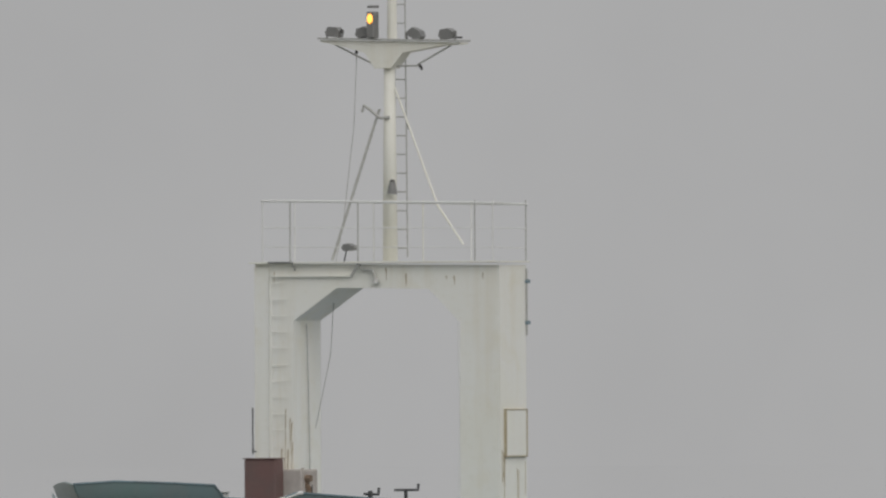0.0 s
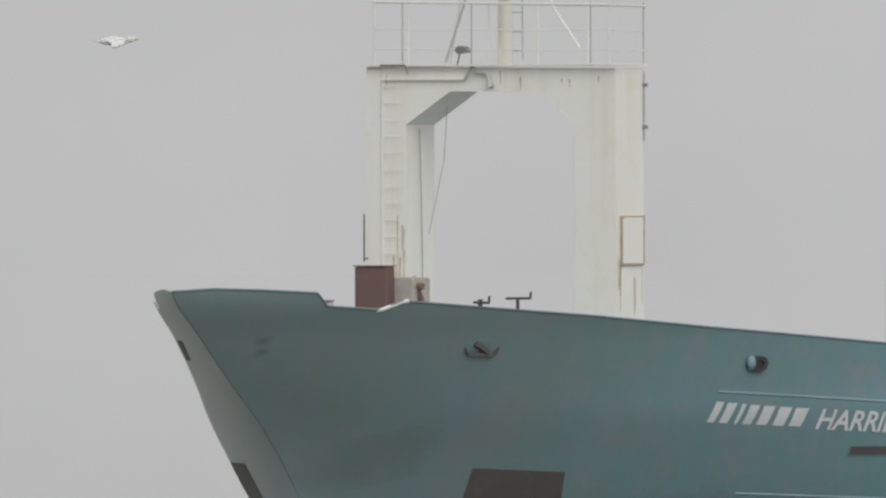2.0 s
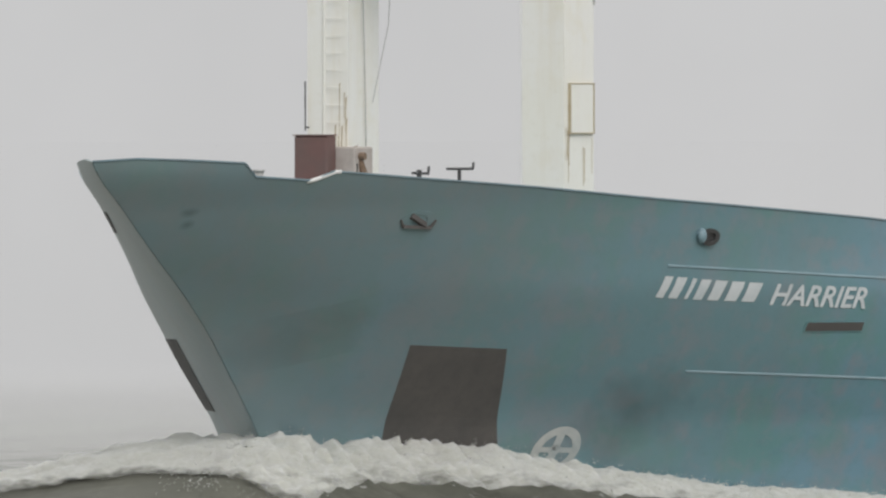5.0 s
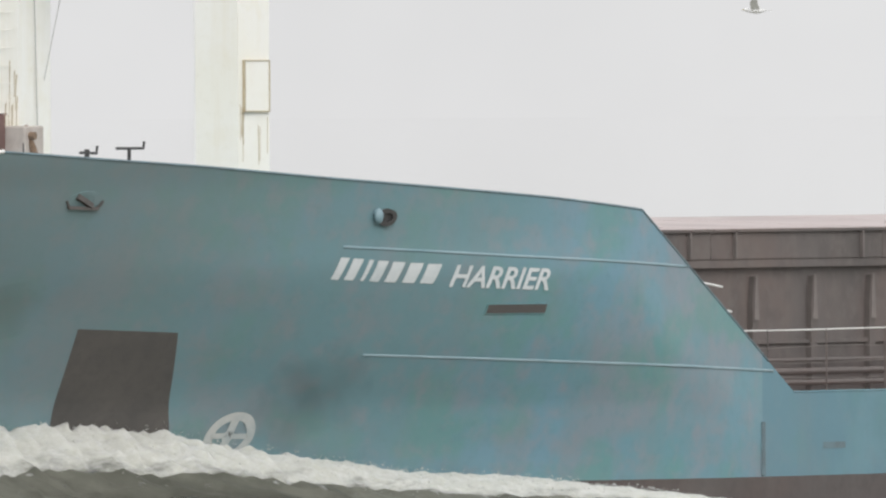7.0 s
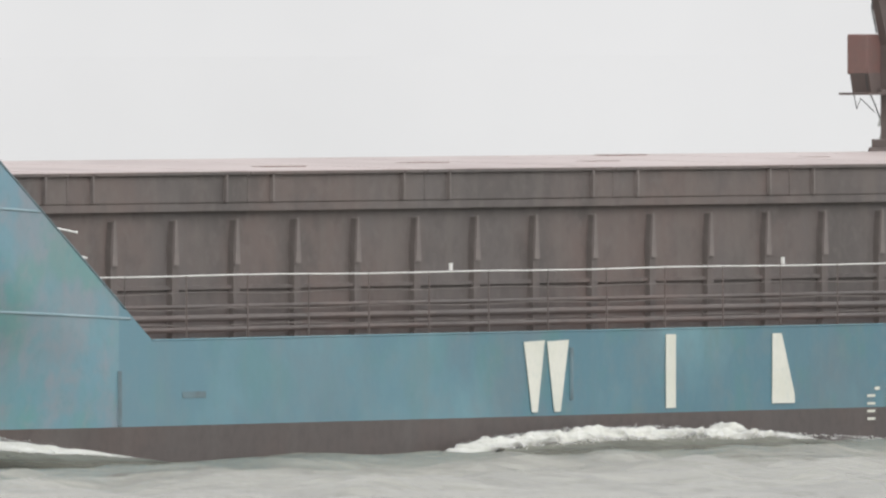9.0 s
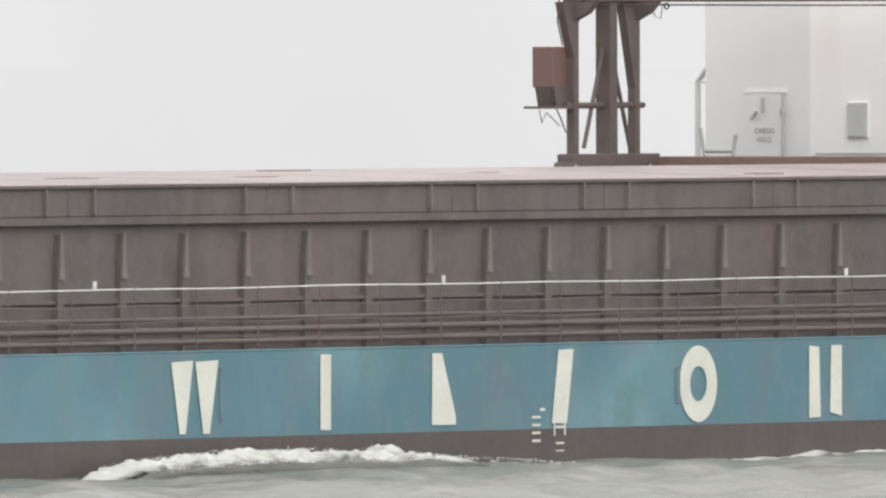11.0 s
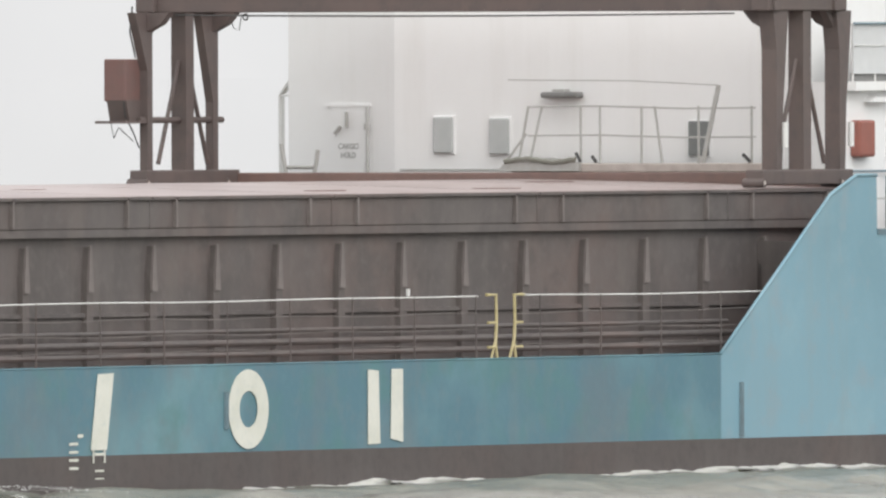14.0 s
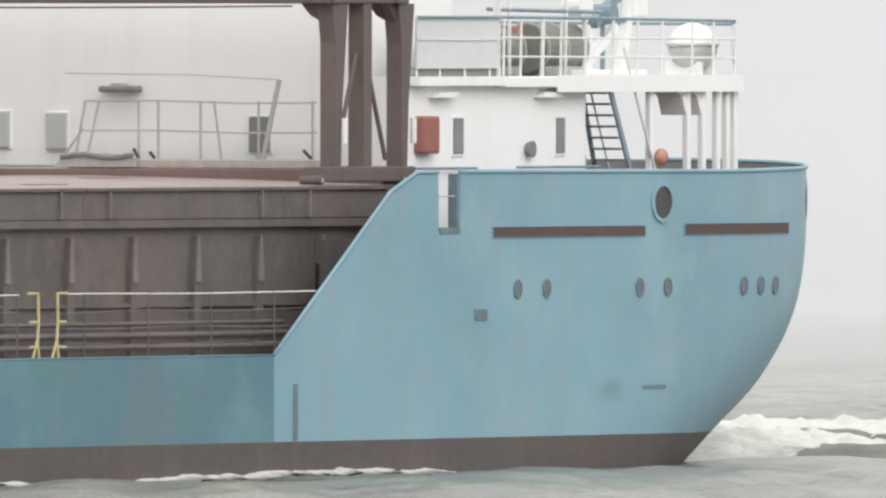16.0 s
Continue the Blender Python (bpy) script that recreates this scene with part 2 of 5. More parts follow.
def faded_edges(m, amount):
    """Lets the paint below show through a worn patch, more so towards its edges."""
    n, l = m.node_tree.nodes, m.node_tree.links
    co = n.new("ShaderNodeTexCoord")
    half_way = n.new("ShaderNodeVectorMath")
    half_way.operation = "SUBTRACT"
    half_way.inputs[1].default_value = (0.5, 0.5, 0.5)
    l.new(co.outputs["Generated"], half_way.inputs[0])
    flat_way = n.new("ShaderNodeVectorMath")
    flat_way.operation = "MULTIPLY"
    flat_way.inputs[1].default_value = (1, 0, 1)
    l.new(half_way.outputs[0], flat_way.inputs[0])
    ln = n.new("ShaderNodeVectorMath")
    ln.operation = "LENGTH"
    l.new(flat_way.outputs[0], ln.inputs[0])
    no = n.new("ShaderNodeTexNoise")
    no.inputs["Scale"].default_value, no.inputs["Detail"].default_value = 1.6, 5
    l.new(co.outputs["Object"], no.inputs["Vector"])
    ad = n.new("ShaderNodeMath")
    ad.operation, ad.inputs[1].default_value = "MULTIPLY_ADD", 0.6
    l.new(no.outputs[0], ad.inputs[0])
    l.new(ln.outputs["Value"], ad.inputs[2])
    mr = n.new("ShaderNodeMapRange")
    mr.inputs[1].default_value, mr.inputs[2].default_value, mr.inputs[3].default_value, mr.inputs[4].default_value = 0.28, 0.72, amount, 0.0
    l.new(ad.outputs[0], mr.inputs[0])
    l.new(mr.outputs[0], n["Principled BSDF"].inputs["Alpha"])


faded_edges(M_PATCH2, 0.3)
faded_edges(M_SMEAR, 0.17)


# ---- mesh helpers ----
def part(name, bm, mat, parent, label="", smooth=False):
    me = bpy.data.meshes.new(name)
    bmesh.ops.recalc_face_normals(bm, faces=bm.faces)
    bm.to_mesh(me)
    bm.free()
    me.materials.append(mat)
    if smooth:
        me.shade_smooth()
    ob = new(name, me)
    ob.parent = parent
    return tagged(ob, label) if label else ob


MOVERS = []


def mover(ob, label, category, group=""):
    """A thing that sails with the ship but is its own thing."""
    MOVERS.append(tagged(ob, label, category, group))
    return ob


def shared(name, me, parent, m):
    """One more piece on a mesh that alike pieces share."""
    ob = new(name, me)
    ob.parent = parent
    ob.matrix_basis = m
    return ob


def box(bm, x0, x1, y0, y1, z0, z1, bevel=0.0):
    vs = [bm.verts.new((x, y, z)) for x in (x0, x1) for y in (y0, y1) for z in (z0, z1)]
    fs = [bm.faces.new([vs[i] for i in q]) for q in ((0, 1, 3, 2), (4, 6, 7, 5), (0, 4, 5, 1), (2, 3, 7, 6), (0, 2, 6, 4), (1, 5, 7, 3))]
    if bevel:
        es = {e for f in fs for e in f.edges}
        bmesh.ops.bevel(bm, geom=list(es), offset=bevel, segments=2, affect="EDGES", profile=0.5)
    return bm


def boxed(*a, bevel=0.0):
    return box(bmesh.new(), *a, bevel=bevel)


def tube(bm, p, q, r, n=8, r2=None):
    p, q = Vector(p), Vector(q)
    d = (q - p).normalized()
    a = d.orthogonal().normalized()
    b = d.cross(a)
    r2 = r if r2 is None else r2
    rings = []
    for c, rr in ((p, r), (q, r2)):
        rings.append([bm.verts.new(c + rr * (math.cos(2 * math.pi * i / n) * a + math.sin(2 * math.pi * i / n) * b)) for i in range(n)])
    for i in range(n):
        bm.faces.new((rings[0][i], rings[0][(i + 1) % n], rings[1][(i + 1) % n], rings[1][i]))
    bm.faces.new(rings[0][::-1])
    bm.faces.new(rings[1])
    return bm


def tubes(r, *pairs, n=8):
    bm = bmesh.new()
    for p, q in pairs:
        tube(bm, p, q, r, n)
    return bm


def path(bm, pts, r, n=6):
    """One bent tube along points."""
    pts = [Vector(p) for p in pts]
    rings, a = [], None
    for i, p in enumerate(pts):
        d = (pts[min(i + 1, len(pts) - 1)] - pts[max(i - 1, 0)]).normalized()
        a = d.orthogonal() if a is None else a - d * a.dot(d)
        a = a.normalized() if a.length > 1e-6 else d.orthogonal().normalized()
        b = d.cross(a)
        rings.append([bm.verts.new(p + r * (math.cos(2 * math.pi * k / n) * a + math.sin(2 * math.pi * k / n) * b)) for k in range(n)])
    for p, q in zip(rings, rings[1:]):
        for k in range(n):
            bm.faces.new((p[k], p[(k + 1) % n], q[(k + 1) % n], q[k]))
    bm.faces.new(rings[0][::-1])
    bm.faces.new(rings[-1])
    return bm


def bar(bm, p, q, w, h, side=(0, 1, 0)):
    """A rectangular bar from p to q, w wide along side and h across."""
    p, q = Vector(p), Vector(q)
    d = (q - p).normalized()
    s = Vector(side)
    s = (s - d * s.dot(d)).normalized()
    t = d.cross(s)
    vs = [bm.verts.new(c + s * (a * w / 2) + t * (b * h / 2)) for c in (p, q) for a, b in ((-1, -1), (1, -1), (1, 1), (-1, 1))]
    for k in range(4):
        bm.faces.new((vs[k], vs[(k + 1) % 4], vs[4 + (k + 1) % 4], vs[4 + k]))
    bm.faces.new(vs[3::-1])
    bm.faces.new(vs[4:])
    return bm


def slab(bm, outline, axis, a, b):
    """An outline of 2D points, extruded along an axis from a to b. x: (y, z); y: (x, z); z: (x, y)."""
    def at(p, c):
        return {"x": (c, p[0], p[1]), "y": (p[0], c, p[1]), "z": (p[0], p[1], c)}[axis]
    lo = [bm.verts.new(at(p, a)) for p in outline]
    hi = [bm.verts.new(at(p, b)) for p in outline]
    n = len(outline)
    for i in range(n):
        bm.faces.new((lo[i], lo[(i + 1) % n], hi[(i + 1) % n], hi[i]))
    bm.faces.new(lo[::-1])
    bm.faces.new(hi)
    return bm


def slabbed(outline, axis, a, b):
    return slab(bmesh.new(), outline, axis, a, b)


# ---- the ship's lines: x runs aft, y to starboard, z up from the waterline ----
BEAM = 6.4
SHEER = [(-2.28, 5.89), (-1.6, 5.93), (-0.7, 5.9), (0.07, 5.86), (0.33, 5.65), (1.27, 5.59), (1.55, 5.73), (3.05, 5.62), (5.1, 5.48), (7.3, 5.3), (11.8, 4.98), (14.07, 4.78),
         (19.05, 1.95), (63.25, 1.96), (66.9, 4.37), (67.75, 4.66), (68.42, 4.66), (68.44, 3.77), (69.1, 3.77), (69.12, 4.67), (78.0, 4.65), (81.5, 4.68), (85.75, 4.79)]
STEM = [(-1.3, 4.6), (0.5, 3.9), (1.8, 2.92), (2.3, 2.42), (2.88, 1.82), (3.3, 1.36), (3.78, 0.74), (4.1, 0.26), (4.45, -0.28), (5.12, -1.25), (5.89, -2.28), (7.0, -2.28)]
ENTRY = [(1.8, 13.4), (2.88, 12.95), (3.78, 13.2), (4.45, 14.3), (5.12, 15.2), (5.89, 15.85)]
TAIL = [(-1.3, 78.6), (0.0, 81.3), (0.75, 82.8), (1.39, 84.1), (2.35, 85.25), (3.4, 85.7), (5.0, 85.75)]


def lerp(table, x):
    for (a, p), (b, q) in zip(table, table[1:]):
        if x <= b:
            return p + (q - p) * max(0.0, (x - a) / (b - a))
    return table[-1][1]


def fair(table, x):
    """A smooth curve through a table."""
    if x <= table[0][0]:
        return table[0][1]
    for i in range(len(table) - 1):
        (a, p), (b, q) = table[i], table[i + 1]
        if x <= b:
            o, r = table[max(i - 1, 0)], table[min(i + 2, len(table) - 1)]
            d, u = b - a, (x - a) / (b - a)
            m0 = (q - o[1]) / (b - o[0]) * d
            m1 = (r[1] - p) / (r[0] - a) * d
            return (2 * u**3 - 3 * u**2 + 1) * p + (u**3 - 2 * u**2 + u) * m0 + (3 * u**2 - 2 * u**3) * q + (u**3 - u**2) * m1
    return table[-1][1]


def stem(z):
    return fair(STEM, min(z, 5.89))


def half(x, z):
    """Half the hull's breadth at a station and height."""
    u = min(max((x - stem(z)) / fair(ENTRY, z), 0), 1)
    fore = BEAM * (1 - (1 - u) ** 1.5)
    w = min(max((fair(TAIL, z) - x) / 8.5, 0), 1)
    aft = BEAM * (1 - (1 - w) ** 2.4) ** 0.5 if w < 1 else BEAM
    return min(fore, aft)


def swell(x, z, sign):
    """The fuller round of the starboard bow."""
    d = max(x - stem(z), 0)
    return 0.25 * (1 - math.exp(-d / 1.6)) * math.exp(-((d / 11) ** 2)) if sign > 0 else 0.0


def hull_x(x, z, zt):
    """Where the station that reaches the top edge at x stands at height z."""
    f = max(0.0, 1 - (x - stem(zt)) / 15)
    a = max(0.0, (x - 76) / 11)
    return x + f * (stem(z) - stem(zt)) + a * (fair(TAIL, z) - fair(TAIL, zt))


def stations():
    xs = [p[0] for p in SHEER]
    fine = [18.0] + [-2.28 + 17.28 * (i / 90) ** 1.5 for i in range(91)] + [15 + i * 1.6 for i in range(40)] + [85.75 - 9.75 * (i / 30) ** 1.8 for i in range(31)]
    out = []
    for x in sorted(xs + fine):
        if -2.28 <= x <= 85.75 and (not out or x - out[-1] > 0.02 or ((x in xs or x == 18.0) and x > out[-1])):
            out.append(x)
    return out


def shell(z_low, z_top, rows, sign, x0=-2.28, x1=85.75, out=0.0):
    """A strip of the hull's plating between two heights, each a number or a function of x."""
    lo = z_low if callable(z_low) else (lambda x: z_low)
    hi = z_top if callable(z_top) else (lambda x: z_top)
    bm = bmesh.new()
    grid = []
    for x in [s for s in stations() if x0 <= s <= x1]:
        zt = lerp(SHEER, x)
        col = []
        for j in range(rows + 1):
            z = lo(x) + (hi(x) - lo(x)) * j / rows
            xx = hull_x(x, z, zt)
            col.append(bm.verts.new((xx, sign * (half(xx, z) + swell(xx, z, sign) + out), z)))
        grid.append(col)
    for a, b in zip(grid, grid[1:]):
        for j in range(rows):
            bm.faces.new((a[j], b[j], b[j + 1], a[j + 1]))
    bmesh.ops.remove_doubles(bm, verts=bm.verts, dist=0.001)
    return bm


def side(x, z, out=0.02):
    """A point on the port side plating."""
    return Vector((x, -half(x, z) - out, z))


BOOT = 0.66
ship = mover(new("ship"), "blue and brown cargo ship under way in fog", "ship")
for sign in (-1, 1):
    for x0, x1, mat, words in ((-2.28, 18.0, M_BLUE, "grey-blue weathered bow plating, dark sea reflection in its colour"), (18.0, 63.25, M_MID, "dull teal painted side plating"), (63.25, 85.75, M_STERN, "light blue painted stern plating")):
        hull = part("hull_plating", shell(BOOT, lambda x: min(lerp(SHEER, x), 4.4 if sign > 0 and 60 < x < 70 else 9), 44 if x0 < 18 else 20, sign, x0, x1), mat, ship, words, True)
        hull.modifiers.new("thick", "SOLIDIFY").thickness = 0.03
        hull.modifiers["thick"].offset = 0
        hull.modifiers.new("crisp_edges", "EDGE_SPLIT").split_angle = radians(35)
    boot = part("boot_top", shell(-1.3, BOOT, 5, sign), M_BOOT, ship, "red-brown underwater paint", True)
    boot.modifiers.new("thick", "SOLIDIFY").thickness = 0.03
    boot.modifiers["thick"].offset = 0
    boot.modifiers.new("crisp_edges", "EDGE_SPLIT").split_angle = radians(35)


def deck(name, z, x0, x1, mat, inset=0.02):
    xs = [x0 + (x1 - x0) * i / 40 for i in range(41)]
    ring = [(x, -max(half(x, z) - inset, 0.01)) for x in xs] + [(x, max(half(x, z) - inset, 0.01)) for x in reversed(xs)]
    bm = slabbed(ring, "z", z - 0.04, z)
    return part(name, bm, mat, ship)


deck("forecastle_deck", 4.5, stem(4.5) + 0.1, 14.4, M_TRIM)
deck("main_deck", 1.9, 13.0, 70.0, M_DECK)
deck("poop_deck", 3.62, 66.6, 85.5, M_DECK)
# added dark sheet: the inner bulwark's dark paint and its shade together
for sign in (-1, 1):
    lining = shell(lambda x: 3.64, lambda x: lerp(SHEER, x) - 0.03, 3, sign, 77.0, 85.75, -0.04)
    bmesh.ops.translate(lining, verts=lining.verts, vec=(-0.06, 0, 0))
    part("bulwark_lining", lining, M_FLOOD, ship, "dark grey inside of the stern bulwark, paint and shade in one colour", True)
part("forecastle_bulkhead", boxed(14.3, 14.4, -5.85, 5.85, 1.9, 4.5), M_WHITE, ship)


# ---- markings, strakes and openings on the port side ----
def on_hull(bm, sign=-1, out=0.03):
    """Lays a flat bmesh drawn in x and z onto the plating."""
    for v in bm.verts:
        x, z = v.co.x, v.co.z
        v.co.y = sign * (half(x, z) + swell(x, z, sign) + out + v.co.y)
    return bm


def sheet(corners, n=8):
    """A quad from four (x, z) corners, divided to follow the plating."""
    (ax, az), (bx, bz), (cx, cz), (dx, dz) = corners
    bm = bmesh.new()
    g = [[bm.verts.new((0, 0, 0)) for j in range(n + 1)] for i in range(n + 1)]
    for i in range(n + 1):
        for j in range(n + 1):
            u, w = i / n, j / n
            top = (ax + (bx - ax) * u, az + (bz - az) * u)
            low = (dx + (cx - dx) * u, dz + (cz - dz) * u)
            g[i][j].co = (top[0] + (low[0] - top[0]) * w, 0, top[1] + (low[1] - top[1]) * w)
    for i in range(n):
        for j in range(n):
            bm.faces.new((g[i][j], g[i + 1][j], g[i + 1][j + 1], g[i][j + 1]))
    return bm


def ring(cx, cz, rx, rz, inner, n=40):
    bm = bmesh.new()
    o = [bm.verts.new((cx + rx * math.cos(6.28319 * i / n), 0, cz + rz * math.sin(6.28319 * i / n))) for i in range(n)]
    k = [bm.verts.new((cx + inner * rx * math.cos(6.28319 * i / n), 0, cz + inner * rz * math.sin(6.28319 * i / n))) for i in range(n)]
    for i in range(n):
        bm.faces.new((o[i], o[(i + 1) % n], k[(i + 1) % n], k[i]))
    return bm


def disc(cx, cz, rx, rz, n=24):
    bm = bmesh.new()
    bm.faces.new([bm.verts.new((cx + rx * math.cos(6.28319 * i / n), 0, cz + rz * math.sin(6.28319 * i / n))) for i in range(n)])
    return bm


def flat(outline):
    bm = bmesh.new()
    bm.faces.new([bm.verts.new((x, 0, z)) for x, z in outline]).normal_update()
    bmesh.ops.triangulate(bm, faces=bm.faces)
    return bm


def thick(ob, d):
    m = ob.modifiers.new("thick", "SOLIDIFY")
    m.thickness, m.offset = d, 0
    return ob


def strake(name, pts, r, mat, label=""):
    bm = bmesh.new()
    path(bm, [side(x, z, 0.01) for x, z in pts], r, 8)
    return part(name, bm, mat, ship, label, True)


def run(a, b, n=24):
    return [(a[0] + (b[0] - a[0]) * i / n, a[1] + (b[1] - a[1]) * i / n) for i in range(n + 1)]


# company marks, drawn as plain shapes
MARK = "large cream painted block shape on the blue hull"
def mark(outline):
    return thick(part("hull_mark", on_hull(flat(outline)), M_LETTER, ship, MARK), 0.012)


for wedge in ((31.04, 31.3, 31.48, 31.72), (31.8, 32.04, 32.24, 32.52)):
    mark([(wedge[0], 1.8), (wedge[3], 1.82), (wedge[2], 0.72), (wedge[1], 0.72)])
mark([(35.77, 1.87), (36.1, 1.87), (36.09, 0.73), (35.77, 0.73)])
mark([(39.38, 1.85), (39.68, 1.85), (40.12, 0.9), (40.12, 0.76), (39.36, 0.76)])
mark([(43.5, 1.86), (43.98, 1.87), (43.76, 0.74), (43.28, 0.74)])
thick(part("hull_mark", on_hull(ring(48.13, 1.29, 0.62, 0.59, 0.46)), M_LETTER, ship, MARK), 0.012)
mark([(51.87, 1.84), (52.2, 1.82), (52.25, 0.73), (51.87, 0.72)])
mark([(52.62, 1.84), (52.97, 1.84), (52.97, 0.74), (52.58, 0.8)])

# the name: first word as plain slanted bars, second word lettered
for i, (a, b) in enumerate(((0, 0.17), (0.22, 0.42), (0.5, 0.6), (0.66, 0.86), (0.92, 1.16), (1.23, 1.49), (1.55, 1.83))):
    x = 7.83
    z0, z1 = 3.77 - 0.012 * i, 4.1 - 0.018 * i
    part("name_bar", on_hull(sheet([(x + a + 0.05, z1), (x + b + 0.03, z1 - 0.01), (x + b - 0.06, z0 - 0.01), (x + a - 0.02, z0)], 3)), M_NAME, ship)


def lettering(name, words, x0, x1, z0, z1, drop, mat, parent, put):
    """Built-in lettering between x0 and x1, laid on a surface by put(x, z)."""
    cu = bpy.data.curves.new(name, "FONT")
    cu.body, cu.size, cu.shear, cu.offset = words, 1.0, 0.0, 0.02
    tmp = new(name, cu)
    me = bpy.data.meshes.new_from_object(tmp.evaluated_get(bpy.context.evaluated_depsgraph_get()))
    bpy.data.objects.remove(tmp)
    xs, ys = [v.co.x for v in me.vertices], [v.co.y for v in me.vertices]
    for v in me.vertices:
        u, w = (v.co.x - min(xs)) / (max(xs) - min(xs)), (v.co.y - min(ys)) / (max(ys) - min(ys))
        v.co = put(x0 + (x1 - x0) * u + (z1 - z0) * 0.22 * (w if drop else 0), z0 + (z1 - z0) * w - drop * u)
    me.materials.append(mat)
    ob = new(name, me)
    ob.parent = parent
    return ob


lettering("name_lettering", "HARRIER", 9.9, 11.84, 3.64, 3.97, 0.07, M_NAME, ship, lambda x, z: side(x, z, 0.032))

# bow thruster sign
part("thruster_sign", on_hull(ring(7.5, 1.4, 0.37, 0.37, 0.66)), M_SIGN, ship, "white painted bow thruster wheel sign")
part("thruster_sign", on_hull(sheet([(7.43, 1.68), (7.55, 1.68), (7.53, 1.12), (7.41, 1.12)], 4)), M_SIGN, ship)
part("thruster_sign", on_hull(sheet([(7.22, 1.45), (7.78, 1.44), (7.78, 1.36), (7.22, 1.37)], 4)), M_SIGN, ship)
part("thruster_sign", on_hull(disc(7.48, 1.4, 0.09, 0.09)), M_SIGN, ship)
# rubbed bare paint
part("bare_patch", on_hull(sheet([(4.37, 3.05), (5.86, 2.98), (6.75, 1.1), (4.95, 1.1)], 14), out=0.026), M_PATCH, ship, "large dark worn patch of bare primer on the bow")
part("bare_patch", on_hull(sheet([(7.3, 2.95), (9.3, 2.85), (9.6, 0.9), (7.6, 0.9)], 14), out=0.026), M_PATCH2, ship)
part("bare_patch", on_hull(sheet([(1.4, 3.3), (4.0, 4.0), (3.9, 3.05), (1.7, 2.4)], 10), out=0.026), M_SMEAR, ship, "soft brown smear of rubbed paint on the bow")
part("bare_patch", on_hull(sheet([(73.3, 1.6), (74.6, 1.5), (74.5, 1.05), (73.2, 1.15)], 8), out=0.026), M_SMEAR, ship)
part("draught_panel", on_hull(sheet([(stem(3.1) + 2.6, 3.12), (stem(3.1) + 5.4, 3.12), (stem(2.0) + 5.2, 2.0), (stem(2.0) + 2.6, 2.0)], 8), sign=1), M_DARK, ship, "dark panel on the starboard bow")
part("hawse_recess", on_hull(sheet([(stem(5.1) + 2.0, 5.1), (stem(5.1) + 3.2, 5.1), (stem(4.8) + 3.4, 4.78), (stem(4.8) + 2.4, 4.78)], 5), sign=1), M_DARK, ship)

# strakes
strake("rubbing_strake", run((7.9, 4.26), (11.0, 4.1), 14) + run((11.0, 4.1), (15.55, 3.9), 16)[1:], 0.024, M_STRAKE, "pale worn half-round rubbing strake")
strake("rubbing_strake", run((8.95, 2.62), (12.7, 2.48), 14) + run((12.7, 2.48), (18.35, 2.28), 16)[1:], 0.024, M_STRAKE)
strake("gunwale", [(x, lerp(SHEER, x)) for x in stations() if x < 19.0], 0.02, M_GUNWALE)
# light on the step's plate edge, put in as a white strip
strake("step_edge", [(1.2, 5.57), (1.3, 5.6), (1.57, 5.72), (1.66, 5.73)], 0.03, M_RAILW, "white strip standing in for the lit edge of the bulwark step")
strake("gunwale", run((19.05, 1.95), (63.25, 1.96), 30), 0.016, M_MID)
strake("gunwale", [(x, lerp(SHEER, x)) for x in stations() if 63.2 < x < 68.43], 0.03, M_STERN)
strake("gunwale", [(x, lerp(SHEER, x)) for x in stations() if 69.11 < x < 85.7], 0.035, M_STERN)
for x, z0, z1, r in ((18.0, 0.68, 1.5, 0.045), (32.62, 0.9, 1.7, 0.04), (47.45, 1.0, 1.55, 0.05), (63.9, 0.68, 1.52, 0.05)):
    part("fender_bar", tubes(r, (side(x, z0, 0.02), side(x, z1, 0.02))), M_GUNWALE, ship)

jamb = part("gate_jamb", boxed(69.0, 69.1, -6.42, -6.27, 3.78, 4.64), M_GUNWALE, ship, "open gate in the stern bulwark with a dark jamb")
part("sill", boxed(68.45, 69.1, -6.43, -6.2, 3.74, 3.83), M_GUNWALE, jamb)
for z in (4.3,):
    part("chain", tubes(0.012, ((68.43, -6.4, z), (68.95, -6.4, z))), M_GALV, jamb)

# load and draught marks as plain bars
for i in range(4):
    part("draught_bar", on_hull(sheet([(42.62, 0.86 - 0.12 * i), (42.9, 0.86 - 0.12 * i), (42.9, 0.82 - 0.12 * i), (42.62, 0.82 - 0.12 * i)], 1)), M_LETTER, ship)
for i, (a, b) in enumerate(((0.86, 0.82), (0.7, 0.66), (0.45, 0.42), (0.33, 0.31))):
    part("draught_bar", on_hull(sheet([(43.4, a), (43.68, a), (43.68, b), (43.4, b)], 1)), M_LETTER, ship)
for x in (43.36, 43.7):
    part("draught_bar", on_hull(sheet([(x - 0.025, 0.82), (x + 0.025, 0.82), (x + 0.025, 0.55), (x - 0.025, 0.55)], 1)), M_LETTER, ship)
part("draught_bar", on_hull(sheet([(42.88, 0.98), (43.05, 0.98), (43.05, 0.93), (42.88, 0.93)], 1)), M_LETTER, ship)


def slot(name, x0, x1, z0, z1, mat=None, label=""):
    """A dark slot in the plating with a raised rim; a flat dark sheet carries its shade."""
    rim = thick(part(name, on_hull(sheet([(x0 - 0.015, z1 + 0.012), (x1 + 0.015, z1 + 0.012), (x1 + 0.015, z0 - 0.012), (x0 - 0.015, z0 - 0.012)], 10), out=0.024), M_BLUE if x0 < 60 else M_STERN, ship, label), 0.02)
    part("opening", on_hull(sheet([(x0, z1), (x1, z1), (x1, z0), (x0, z0)], 10), out=0.042), mat or M_DARK, rim)
    return rim


